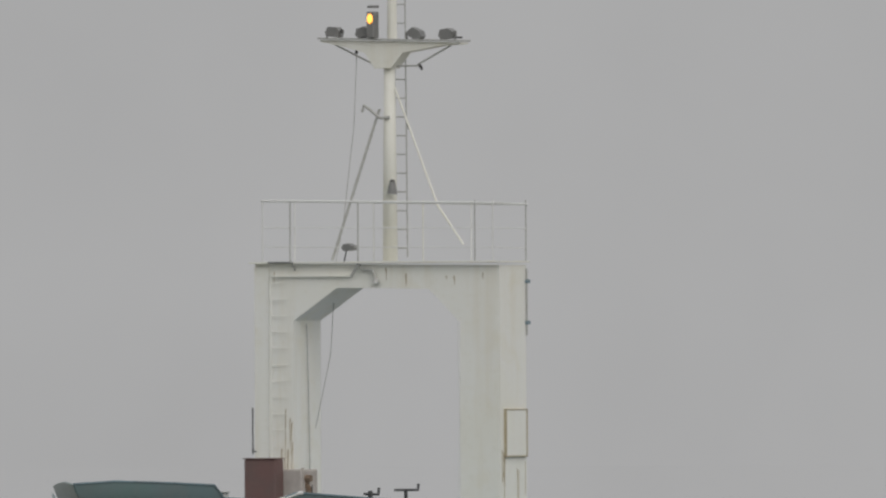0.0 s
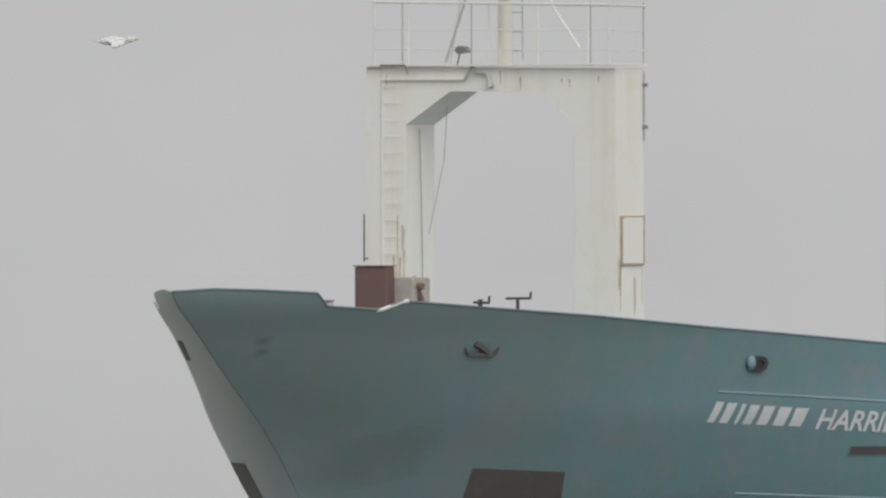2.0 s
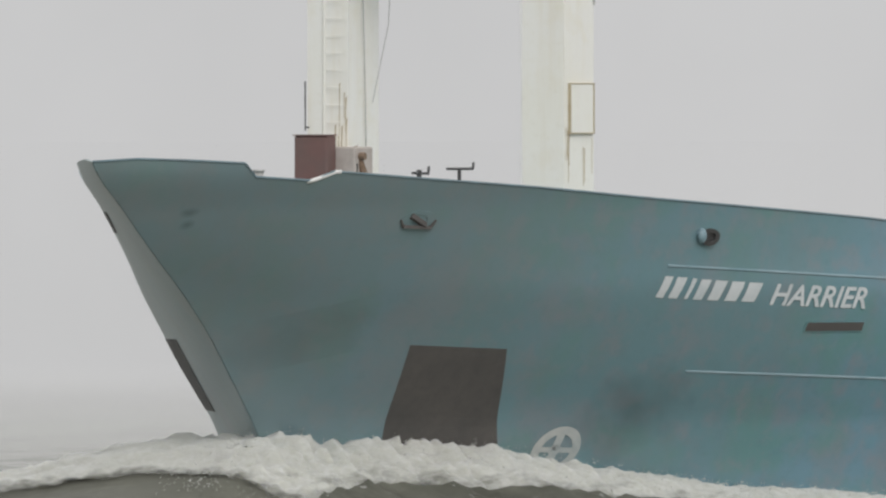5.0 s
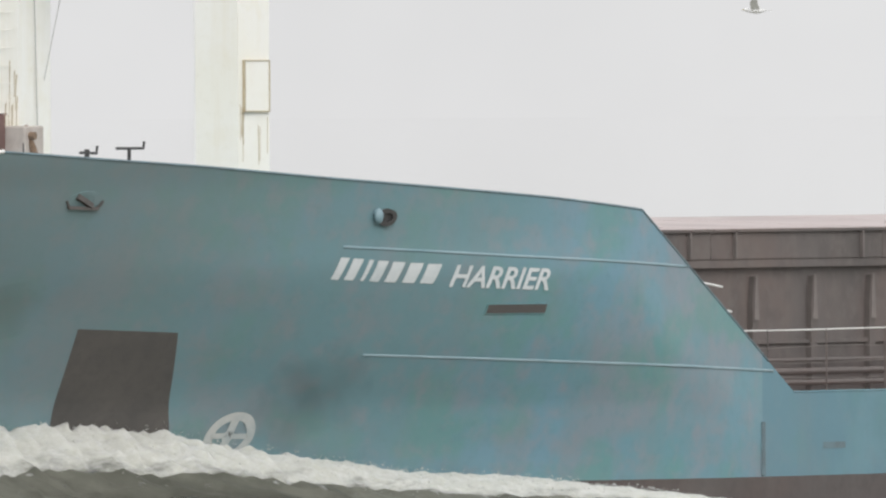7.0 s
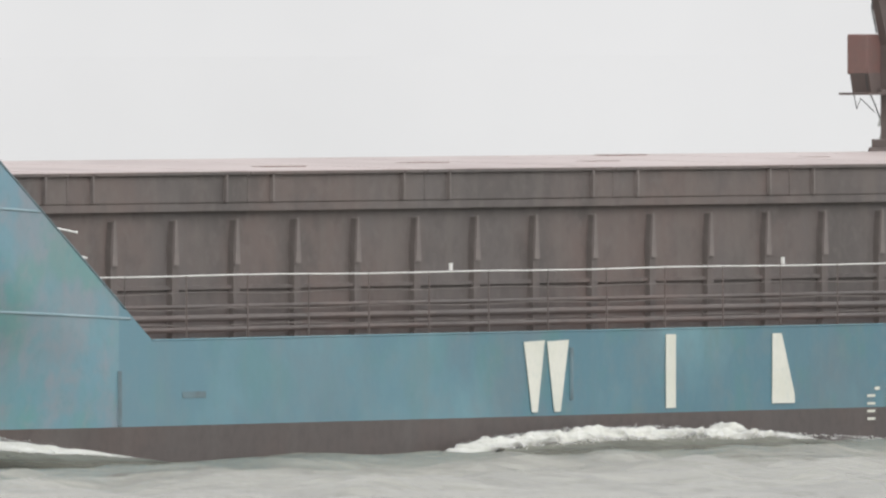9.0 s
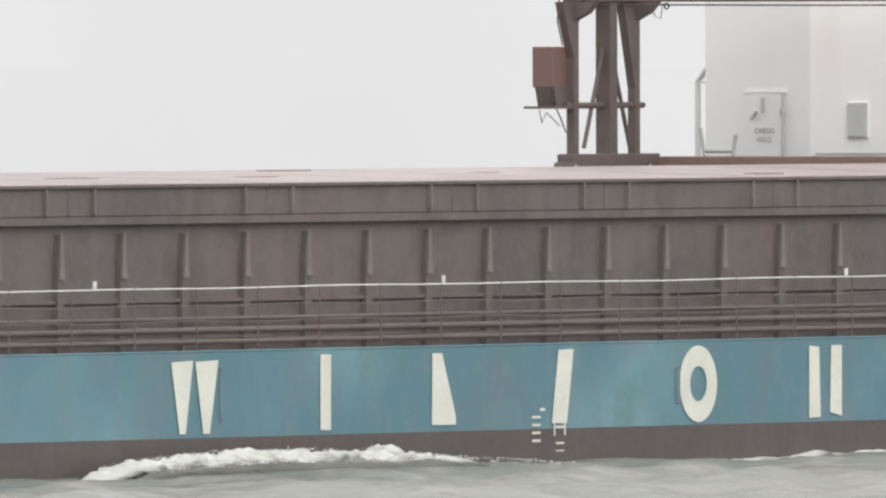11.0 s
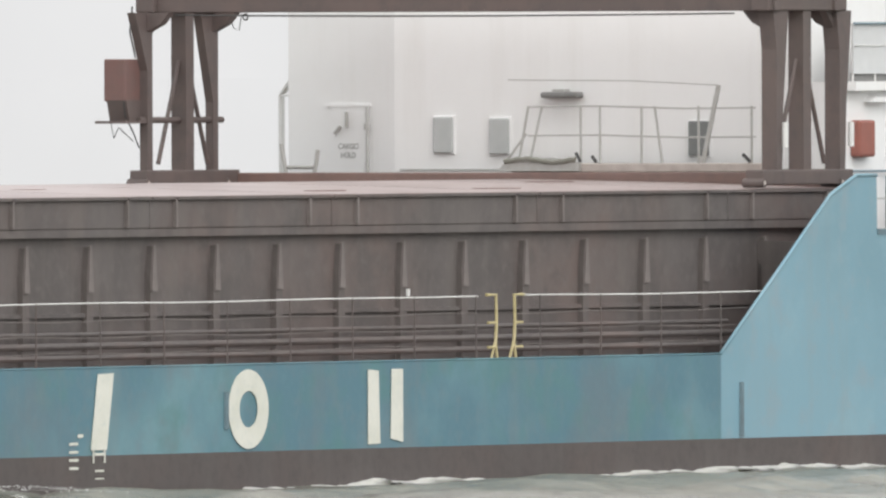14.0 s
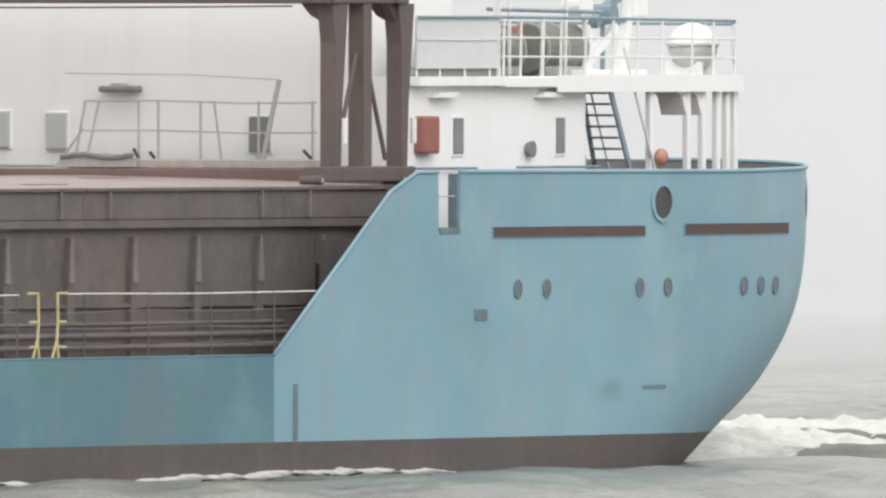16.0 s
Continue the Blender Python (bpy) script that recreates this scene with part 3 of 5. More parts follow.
slot("mooring_slot", 10.75, 11.88, 3.23, 3.36, M_PATCH, "long dark slot with a welded rim")
slot("freeing_port", 70.15, 75.05, 3.68, 3.83, M_SLOT, "long freeing port slot, rust and shade in its dark colour")
slot("freeing_port", 76.37, 80.3, 3.69, 3.85, M_SLOT)
for x in (70.95, 71.88, 74.9, 75.82, 78.39, 79.07, 79.75):
    rim = thick(part("porthole", on_hull(ring(x, 2.89, 0.125, 0.145, 0.85, 24), out=0.024), M_GUNWALE, ship, "round porthole with a steel rim"), 0.03)
    part("glass", on_hull(disc(x, 2.89, 0.105, 0.122), out=0.034), M_PORT, rim)
# fairlead openings are flat discs with the hole's shade in their dark colour
rim = thick(part("fairlead", on_hull(ring(75.63, 4.18, 0.36, 0.31, 0.8, 30), out=0.03), M_STERN, ship, "oval mooring fairlead in the bulwark"), 0.04)
part("opening", on_hull(disc(75.63, 4.18, 0.3, 0.26), out=0.03), M_DARK, rim)
rim = thick(part("fairlead", on_hull(ring(82.1, 4.2, 0.3, 0.3, 0.75, 30), out=0.012), M_STERN, ship), 0.025)
part("opening", on_hull(disc(82.1, 4.2, 0.24, 0.24), out=0.03), M_DARK, rim)
slot("discharge_hole", 69.57, 69.95, 2.44, 2.59, M_GUNWALE, "square dark overboard discharge hole")
part("scupper", on_hull(sheet([(20.0, 1.17), (20.75, 1.17), (20.75, 1.07), (20.0, 1.07)], 3), out=0.021), M_GUNWALE, ship)
part("scupper", on_hull(sheet([(75.0, 1.4), (75.75, 1.4), (75.75, 1.35), (75.0, 1.35)], 3)), M_GUNWALE, ship)
# forward fairlead: a bright bulge with a dark throat behind it
rim = thick(part("fairlead", on_hull(ring(8.53, 4.7, 0.17, 0.13, 0.55, 30), out=0.04), M_DARK, ship, "dark roller fairlead with a bright steel lip"), 0.07)
part("opening", on_hull(disc(8.54, 4.7, 0.15, 0.115), out=0.03), M_DARK, rim)
bm = bmesh.new()
bmesh.ops.create_uvsphere(bm, u_segments=14, v_segments=8, radius=1)
for v in bm.verts:
    v.co = Vector((8.36 + 0.1 * v.co.x, -half(8.36, 4.72) - 0.06 + 0.07 * v.co.y, 4.72 + 0.12 * v.co.z))
part("lip", bm, M_STRAKE, rim, "bright steel lip", True)
# port anchor in its recess
rim = thick(part("anchor_recess", on_hull(ring(3.35, 4.98, 0.26, 0.15, 0.6, 24), out=0.015), M_BLUE, ship, "port anchor stowed in its hawse"), 0.025)
bm = bmesh.new()
bar(bm, side(3.2, 5.05, 0.03), side(3.5, 4.9, 0.04), 0.07, 0.08)
bar(bm, side(3.15, 4.88, 0.04), side(3.6, 4.86, 0.04), 0.08, 0.05)
tube(bm, side(3.15, 4.88, 0.04), side(3.07, 4.98, 0.04), 0.03, 6, 0.015)
tube(bm, side(3.6, 4.86, 0.04), side(3.64, 4.98, 0.04), 0.03, 6, 0.015)
part("anchor", bm, M_PATCH, rim)
for (x, z, rx, rz) in ((-0.3, 5.1, 0.2, 0.1), (-0.2, 4.92, 0.14, 0.1)):
    part("rust_scar", on_hull(disc(x, z, rx, rz), out=0.028), M_PATCH2, ship)

# ---- hatches ----
coaming = part("hatch_coaming", boxed(15.6, 69.2, -5.36, 5.36, 1.9, 3.9), M_BROWN, ship, "brown steel hatch coaming with vertical stiffeners")
bm = slabbed([(-0.11, 1.95), (-0.11, 3.35), (-0.05, 3.8), (0.05, 3.8), (0.11, 3.35), (0.11, 1.95)], "y", -5.44, -5.3)
stiffener = part("stiffener", slabbed([(-0.1, 1.92), (-0.1, 3.3), (-0.035, 3.72), (0.035, 3.72), (0.1, 3.3), (0.1, 1.92)], "y", -5.45, -5.3), M_BROWN, coaming)
bm.free()
for i in range(1, 28):
    ob = shared("stiffener", stiffener.data, coaming, pose(15.72 + 1.955 * i, 0, 0))
stiffener.matrix_basis = pose(15.72, 0, 0)
tip = part("stiffener_cap", slabbed([(-0.085, 3.05), (-0.03, 3.74), (0.03, 3.74), (0.085, 3.05)], "y", -5.475, -5.45), M_RIB, coaming, "pale worn edge")
for i in range(1, 28):
    shared("stiffener_cap", tip.data, coaming, pose(15.72 + 1.955 * i, 0, 0))
tip.matrix_basis = pose(15.72, 0, 0)
part("coaming_rail", boxed(15.5, 69.25, -5.49, -5.36, 3.86, 3.978), M_BROWN, coaming)
part("coaming_shelf", boxed(15.6, 69.2, -5.42, -5.36, 2.68, 2.74), M_BROWN, coaming)

CAMBER = 0.14
joints = [15.4, 18.06, 23.8, 29.54, 35.8, 41.78, 46.79, 52.46, 59.01, 65.23, 69.2]
for a, b in zip(joints, joints[1:]):
    bm = boxed(a + 0.008, b - 0.008, -5.5, 5.5, 3.98, 4.44, bevel=0.02)
    cover = mover(part("hatch_cover", bm, M_BROWN, None), "brown steel pontoon hatch cover with a wet pale top", "hatch cover", "hatch covers along the hold")
    part("top_plate", slabbed([(-5.46, 4.442), (-5.46, 4.46), (-2.7, 4.46 + 0.6 * CAMBER), (0, 4.46 + CAMBER), (2.7, 4.46 + 0.6 * CAMBER), (5.46, 4.46), (5.46, 4.442)], "x", a + 0.05, b - 0.05), M_COVER, cover, "wet reddish top plate, its pale rain sheen in the colour")
    for x in (a + 0.75, b - 0.75):
        part("flange", boxed(x - 0.025, x + 0.025, -5.56, -5.5, 4.0, 4.44), M_RIB, cover)
    part("lip", boxed(a + 0.02, b - 0.02, -5.56, -5.5, 4.41, 4.45), M_BROWN, cover)
    rnd = random.Random(int(a * 10))
    for k in range(1):
        x, y = rnd.uniform(a + 0.6, b - 1.8), rnd.uniform(-4.5, 0.2)
        z = 4.455 + CAMBER * (1 - min(abs(y), abs(y + 0.25)) / 5.46)
        part("lifting_pad", boxed(x, x + rnd.uniform(0.6, 1.6), y, y + 0.25, z - 0.03, z + 0.02), M_DECK, cover)

# ---- side deck rails ----
def deck_rail(x0, x1, gap):
    rail = part("side_rail", path(bmesh.new(), [(x, -6.3, 2.9 + 0.006 * math.sin(x * 0.9) + 0.005 * math.sin(x * 0.37)) for x in np.arange(x0, x1 + 0.01, 0.95)], 0.0105, 6), M_RAILW, ship, "thin white top rail along the side deck")
    for z in (2.64, 2.4, 2.16):
        part("wire", path(bmesh.new(), [(x, -6.3, z + 0.015 * math.sin(x * 1.3 + z * 7)) for x in np.arange(x0, x1 + 0.01, 0.95)], 0.007, 5), M_RIB, rail)
    x = x0 + 0.8
    while x < x1:
        part("stanchion", tubes(0.012, ((x, -6.3, 1.95), (x, -6.3, 2.92))), M_BROWN, rail)
        x += gap
    return rail


deck_rail(17.6, 56.1, 1.955)
deck_rail(56.8, 65.4, 1.955)
for x, s in ((56.16, -1), (56.75, 1)):
    gate = part("gate_post", path(bmesh.new(), [(x + 0.3 * s, -6.31, 2.92), (x, -6.31, 2.92), (x + 0.02, -6.31, 2.5), (x - 0.02, -6.31, 2.2), (x + 0.04, -6.31, 1.95)], 0.024, 8), M_YELLOW, ship, "yellow painted gate post in the side rail")
    for z in (2.5, 2.13):
        part("stub", tubes(0.02, ((x, -6.31, z), (x + 0.26 * s, -6.31, z))), M_YELLOW, gate)
    part("foot", tubes(0.02, ((x + 0.02, -6.31, 2.3), (x - 0.16, -6.31, 1.95))), M_YELLOW, gate)
# pipes and lugs along the deck
for z, y, r in ((2.25, -5.75, 0.05), (2.42, -5.6, 0.035), (2.08, -5.9, 0.04)):
    part("deck_pipe", tubes(r, ((17.0, y, z), (65.0, y, z + 0.02))), M_BROWN, ship)
for x, z in ((15.6, 3.6), (15.9, 3.22)):
    part("handrail", path(bmesh.new(), [(x - 0.9, -6.33, z + 0.08), (x + 0.6, -6.33, z + 0.05), (x + 1.25, -6.33, z - 0.02)], 0.016, 6), M_RAILW, ship)
# added dark box in place of a shaded opening at the forecastle break
recess_box = mover(part("dark_recess", boxed(15.0, 16.5, -6.0, -5.62, 1.9, 3.7, bevel=0.03), M_FLOOD, None), "dark box standing in for the shaded opening behind the forecastle", "locker")
part("door", boxed(15.1, 16.4, -6.02, -6.0, 2.1, 3.55, bevel=0.008), M_DARK, recess_box, "darker face of the recess stand-in")
for x in (28.9, 40.0, 53.4):
    part("lug", boxed(x, x + 0.05, -6.3, -6.26, 2.92, 3.03), M_RAILW, ship)

# ---- portal mast on the forecastle ----
FX, BX = 8.86, 9.86
bm = slabbed([(2.25, 4.5), (2.25, 9.5), (-2.25, 9.46), (-2.25, 4.5), (-1.52, 4.5), (-1.52, 8.52), (-0.95, 9.07), (0.74, 9.1), (1.54, 8.56), (1.54, 4.5)], "x", FX, BX)
mast = mover(part("portal_mast", bm, M_CREAM, None), "cream painted steel portal mast with rust streaks", "mast")
part("edge_plate", boxed(FX - 0.03, FX, 1.98, 2.25, 4.5, 9.45), M_CREAM, mast)
part("soffit_lip", boxed(FX - 0.06, FX, 0.45, 1.95, 9.28, 9.31), M_CREAM, mast)
part("top_plate", boxed(FX - 0.12, BX + 0.05, -2.3, 2.3, 9.5, 9.53), M_CREAM, mast)


def drips(face, across, z0, z1, count, seed, axis="x"):
    """Thin tapering rust runs down a plate: face is where the plate stands, across the stretch they start in."""
    rnd = random.Random(seed)
    for _ in range(count):
        c, w = rnd.uniform(*across), rnd.uniform(0.006, 0.018)
        top, low = rnd.uniform((z0 + z1) / 2, z1), rnd.uniform(z0, (z0 + z1) / 2)
        b = c + rnd.uniform(-0.015, 0.015)
        m = top + (low - top) * rnd.uniform(0.3, 0.6)
        outline = [(c - w, top), (c + w * 0.7, top - 0.03), (b + w * 0.6, m), (b + 0.003, low), (b - 0.003, low), (b - w * 0.4, m)]
        part("rust_stain", slabbed(outline, axis, face - 0.004, face + 0.002), M_STAIN, mast)


drips(FX, (1.58, 1.72), 6.2, 7.3, 3, 3)
drips(FX, (1.56, 1.9), 5.2, 6.6, 6, 5)
drips(FX, (-2.2, 1.9), 9.1, 9.45, 6, 8)
bm = bmesh.new()
for i in range(15):
    z = 5.4 + 0.27 * i
    tube(bm, (FX - 0.05, 1.64, z), (FX - 0.05, 1.92, z), 0.007, 6)
tube(bm, (FX - 0.05, 1.94, 5.2), (FX - 0.05, 1.94, 9.4), 0.014, 6)
part("ladder", bm, M_CREAM, mast)
part("conduit", path(bmesh.new(), [(FX + 0.5, 1.5, 5.0), (FX + 0.5, 1.5, 6.2), (FX + 0.45, 1.5, 7.6), (FX + 0.4, 1.5, 8.5)], 0.009, 6), M_GALV, mast)
part("conduit", path(bmesh.new(), [(FX - 0.03, -1.5, 5.3), (FX - 0.03, -1.53, 7.0), (FX - 0.03, -1.5, 8.5)], 0.009, 6), M_RAILW, mast)
part("conduit", path(bmesh.new(), [(BX - 0.02, -2.27, 8.3), (BX - 0.02, -2.27, 9.4)], 0.015, 6), M_GALV, mast)
for z in (8.48, 9.16):
    part("clamp", boxed(BX - 0.04, BX + 0.04, -2.31, -2.25, z, z + 0.06), M_TRIM, mast)
locker = part("locker", boxed(9.02, 9.78, -2.29, -2.24, 6.31, 7.07, bevel=0.01), M_CREAM, mast, "rust-edged cream locker door")
for a in ((9.005, 9.02, 6.3, 7.08), (9.78, 9.8, 6.3, 7.08)):
    part("rim", boxed(a[0], a[1], -2.3, -2.24, a[2], a[3]), M_STAIN, locker)
part("rim", boxed(9.0, 9.8, -2.3, -2.24, 7.07, 7.085), M_STAIN, locker)
part("rim", boxed(9.0, 9.8, -2.3, -2.24, 6.295, 6.31), M_STAIN, locker)
drips(-2.252, (8.92, 9.06), 5.45, 6.6, 5, 9, "y")
drips(-2.252, (9.1, 9.8), 5.4, 6.29, 3, 10, "y")
part("rod", tubes(0.012, ((FX - 0.03, 2.29, 6.35), (FX - 0.03, 2.29, 7.12)), ((FX - 0.03, 2.22, 6.4), (FX - 0.03, 2.29, 6.4))), M_DARK, mast)
# top railing
rail = part("mast_railing", path(bmesh.new(), [(FX - 0.1, 2.08, 10.54), (FX - 0.1, -2.2, 10.48), (BX + 0.1, -2.22, 10.46)], 0.022, 6), M_RAILW, mast)
part("rail", path(bmesh.new(), [(FX - 0.1, 2.08, 10.54), (BX + 0.1, 2.08, 10.54), (BX + 0.1, -2.22, 10.46)], 0.018, 6), M_RAILW, rail)
for z in (10.1, 9.78):
    part("rail", path(bmesh.new(), [(BX + 0.1, 2.08, z), (FX - 0.1, 2.08, z), (FX - 0.1, -2.2, z - 0.03), (BX + 0.1, -2.22, z - 0.04)], 0.008, 6), M_RAILW, rail)
for x, y, m in ((FX - 0.1, 2.06, M_RAILW), (FX - 0.1, 1.55, M_GALV), (BX + 0.1, 2.06, M_RAILW), (FX - 0.1, 0.3, M_GALV), (FX - 0.1, -0.9, M_CREAM), (FX - 0.1, -1.85, M_GALV), (FX - 0.1, -2.18, M_RAILW), (BX + 0.1, -1.2, M_RAILW), (BX + 0.1, -2.2, M_GALV), (BX + 0.1, 0.6, M_RAILW)):
    part("stanchion", tubes(0.013, ((x, y, 9.5), (x, y, 10.53))), m, rail)
part("pipe", path(bmesh.new(), [(FX - 0.12, 1.95, 9.52), (FX - 0.12, 1.5, 9.52), (FX - 0.12, 1.45, 9.38)], 0.016, 6), M_FLOOD, mast)
part("elbow_pipe", path(bmesh.new(), [(FX - 0.06, 0.45, 9.28), (FX - 0.06, 0.3, 9.52), (FX - 0.06, 0.25, 9.4), (FX - 0.06, 0.05, 9.38), (FX - 0.06, 0.0, 9.22)], 0.024, 8), M_GALV, mast)
part("lamp", tube(bmesh.new(), (FX - 0.06, -0.01, 9.24), (FX - 0.06, -0.01, 9.17), 0.04, 10, 0.07), M_GALV, mast)
# pole, crosstree, stays
PX, PY = 9.36, 0.0
pole = part("pole", tube(bmesh.new(), (PX, PY, 9.5), (PX, PY, 13.15), 0.125, 16, 0.09), M_CREAM, mast, "", True)
part("upper_pole", tube(bmesh.new(), (PX, PY - 0.05, 13.2), (PX, PY - 0.05, 15.4), 0.085, 12, 0.06), M_CREAM, mast)
tree = part("crosstree", slabbed([(1.2, 13.2), (-1.37, 13.14), (-1.37, 13.11), (-1.02, 13.09), (-0.32, 12.98), (-0.1, 12.72), (0.2, 12.72), (0.38, 12.98), (0.84, 13.1), (1.2, 13.17)], "x", PX - 0.16, PX + 0.16), M_CREAM, mast)
part("platform", slabbed([(1.22, 13.21), (-1.39, 13.15), (-1.39, 13.18), (1.22, 13.24)], "x", PX - 0.22, PX + 0.22), M_GALV, tree)
part("brace", tubes(0.014, ((PX, 1.0, 13.12), (PX, 0.2, 12.75)), ((PX, -1.15, 13.1), (PX, -0.52, 12.78)), ((PX, -0.55, 12.76), (PX, -0.1, 12.76))), M_GALV, tree)


def floodlight(y, z, turn):
    bm = bmesh.new()
    slab(bm, [(-0.11, 0.02), (-0.135, 0.13), (-0.06, 0.19), (0.085, 0.18), (0.125, 0.08), (0.085, 0.02)], "x", -0.1, 0.1)
    bmesh.ops.rotate(bm, verts=bm.verts, matrix=Matrix.Rotation(turn, 3, "X"))
    bmesh.ops.translate(bm, verts=bm.verts, vec=(PX - 0.05, y, z))
    lamp = part("floodlight", bm, M_FLOOD, mast, "grey floodlight")
    part("bracket", tubes(0.018, ((PX - 0.05, y - 0.12, z - 0.02), (PX - 0.05, y - 0.14, z + 0.12)), ((PX - 0.05, y + 0.12, z - 0.02), (PX - 0.05, y + 0.14, z + 0.12))), M_FLOOD, lamp)


floodlight(1.0, 13.23, 0.1)
floodlight(0.42, 13.22, -0.2)
floodlight(-0.47, 13.2, 0.5)
floodlight(-1.1, 13.18, -0.1)
part("arm", tubes(0.022, ((PX - 0.05, 0.95, 13.3), (PX - 0.1, 0.82, 13.36))), M_DARK, tree)
part("arm", tubes(0.016, ((PX - 0.05, -1.2, 13.22), (PX - 0.05, -1.36, 13.22))), M_DARK, tree)
lantern = part("mast_light", boxed(PX - 0.3, PX - 0.1, 0.14, 0.28, 13.22, 13.66, bevel=0.02), M_FLOOD, mast, "masthead light with a lit orange lens")
part("cap", tube(bmesh.new(), (PX - 0.2, 0.2, 13.72), (PX - 0.2, 0.2, 13.76), 0.1, 12), M_FLOOD, lantern)
bm = bmesh.new()
bmesh.ops.create_uvsphere(bm, u_segments=12, v_segments=8, radius=1)
for v in bm.verts:
    v.co = Vector((PX - 0.31 + 0.03 * v.co.x, 0.21 + 0.05 * v.co.y, 13.54 + 0.08 * v.co.z))
part("lens", bm, M_LIT, lantern, "glowing warm lens", True)
bm = bmesh.new()
LY = PY - 0.2
for yy in (LY, LY + 0.2):
    tube(bm, (PX + 0.2, yy - 0.02, 9.6), (PX + 0.2, yy + 0.02, 15.3), 0.012, 6)
for i in range(18):
    tube(bm, (PX + 0.2, LY, 9.75 + 0.31 * i), (PX + 0.2, LY + 0.2, 9.75 + 0.31 * i), 0.011, 5)
part("mast_ladder", bm, M_GALV, mast)
part("stay", tubes(0.024, ((PX, 0.19, 12.05), (PX - 0.35, 0.9, 9.55))), M_GALV, mast)
part("stay", tubes(0.02, ((PX, -0.1, 12.4), (PX - 0.05, -0.9, 10.45)), ((PX - 0.05, -0.9, 10.45), (PX, -1.35, 9.8))), M_CREAM, mast)
part("halyard", path(bmesh.new(), [(PX, 0.6, 13.1), (PX, 0.66, 11.8), (PX, 0.86, 10.2), (PX, 1.0, 9.55), (PX + 0.1, 1.09, 9.0), (PX + 0.2, 1.21, 8.0), (PX + 0.2, 1.49, 6.79)], 0.007, 5), M_GALV, mast)
part("toggle", tubes(0.025, ((PX, 0.6, 13.08), (PX, 0.61, 12.97)), ((PX, -0.55, 12.78), (PX, -0.6, 12.7)), ((PX, -0.33, 11.82), (PX, -0.36, 11.72))), M_DARK, mast)
part("side_arm", path(bmesh.new(), [(PX - 0.12, -0.05, 11.91), (PX - 0.12, 0.12, 11.9), (PX - 0.12, 0.42, 12.12), (PX - 0.12, 0.45, 12.0)], 0.025, 8), M_GALV, mast)
part("horn", tube(bmesh.new(), (PX - 0.2, -0.14, 10.64), (PX - 0.2, -0.14, 10.84), 0.085, 10, 0.05), M_FLOOD, mast)
part("horn_cap", tube(bmesh.new(), (PX - 0.2, -0.14, 10.84), (PX - 0.2, -0.14, 10.88), 0.04, 8), M_DARK, mast)
part("deck_lamp", slabbed([(0.37, 9.72), (0.37, 9.79), (0.45, 9.83), (0.53, 9.81), (0.56, 9.75), (0.51, 9.7)], "x", FX - 0.2, FX), M_FLOOD, mast)
part("lamp_stay", tubes(0.012, ((FX - 0.1, 0.5, 9.75), (FX - 0.1, 0.56, 9.52))), M_DARK, mast)

# ---- forecastle gear ----
crate = part("winch_box", boxed(7.95, 8.25, 1.43, 2.02, 4.5, 6.27, bevel=0.03), M_CRATE, None)
mover(crate, "faded red-brown steel box at the mast foot", "box")
part("lid", boxed(7.93, 8.27, 1.42, 2.03, 6.27, 6.29), M_CRATE, crate)
part("box_side", boxed(8.25, 8.85, 1.1, 1.9, 4.5, 6.1, bevel=0.03), M_PALE, crate)
part("valve", tubes(0.06, ((8.4, 1.2, 6.1), (8.45, 1.05, 5.7)), ((8.45, 1.05, 5.7), (8.5, 1.0, 5.2)), ((8.4, 1.25, 5.95), (8.4, 1.0, 5.95))), M_RUST, crate)
for x, y in ((1.6, -0.78),):
    bm = bmesh.new()
    tube(bm, (x, y, 4.5), (x, y, 5.73), 0.08, 14)
    tube(bm, (x, y, 5.73), (x, y, 5.76), 0.1, 14)
    part("bollard", bm, M_GALV, ship, "", True)
for x, r, h in ((6.25, 0.03, 5.76), (4.93, 0.04, 5.75)):
    lever = part("windlass_lever", tubes(r, ((x, -1.8, 4.5), (x, -1.8, h))), M_DARK, ship)
    part("handle", path(bmesh.new(), [(x - 0.4, -1.8, h), (x + 0.45, -1.8, h), (x + 0.47, -1.8, h + 0.1)] if r < 0.035 else [(x - 0.22, -1.8, h - 0.05), (x + 0.3, -1.8, h - 0.06), (x + 0.32, -1.8, h + 0.05)], 0.022, 6), M_DARK, lever)
part("whisker", tubes(0.012, ((4.4, -1.0, 4.5), (4.4, -1.0, 5.85))), M_DARK, ship)

# ---- deckhouse ----
HX = 70.23
plan = [(HX, -4.9), (HX, 3.0), (71.0, 5.3), (76.0, 5.3), (76.0, -4.9)]
house = mover(part("deckhouse", slabbed(plan, "z", 3.62, 6.1), M_WHITE, None), "white painted steel deckhouse, streaked and weathered", "deckhouse")
plan2 = [(HX, -4.2), (HX, 3.0), (71.0, 5.3), (73.0, 5.3), (72.98, -4.2)]
part("upper_tier", slabbed(plan2, "z", 6.1, 11.5), M_WHITE, house, "white upper deckhouse block")


def front_window(y0, y1, z0, z1, mat=None):
    w = part("window", boxed(HX - 0.03, HX + 0.02, y0 - 0.025, y1 + 0.025, z0 - 0.025, z1 + 0.025, bevel=0.012), M_WHITE, house)
    part("pane", boxed(HX - 0.08, HX - 0.025, y0, y1, z0, z1, bevel=0.02), mat or M_WINDOW, w, "grey reflecting window pane")


front_window(1.94, 2.28, 5.0, 5.56)
front_window(0.95, 1.29, 4.98, 5.54)
front_window(-2.57, -2.22, 4.95, 5.49, M_PANE)
part("seam", boxed(HX - 0.012, HX, -4.8, 2.9, 4.72, 4.75), M_GALV, house)
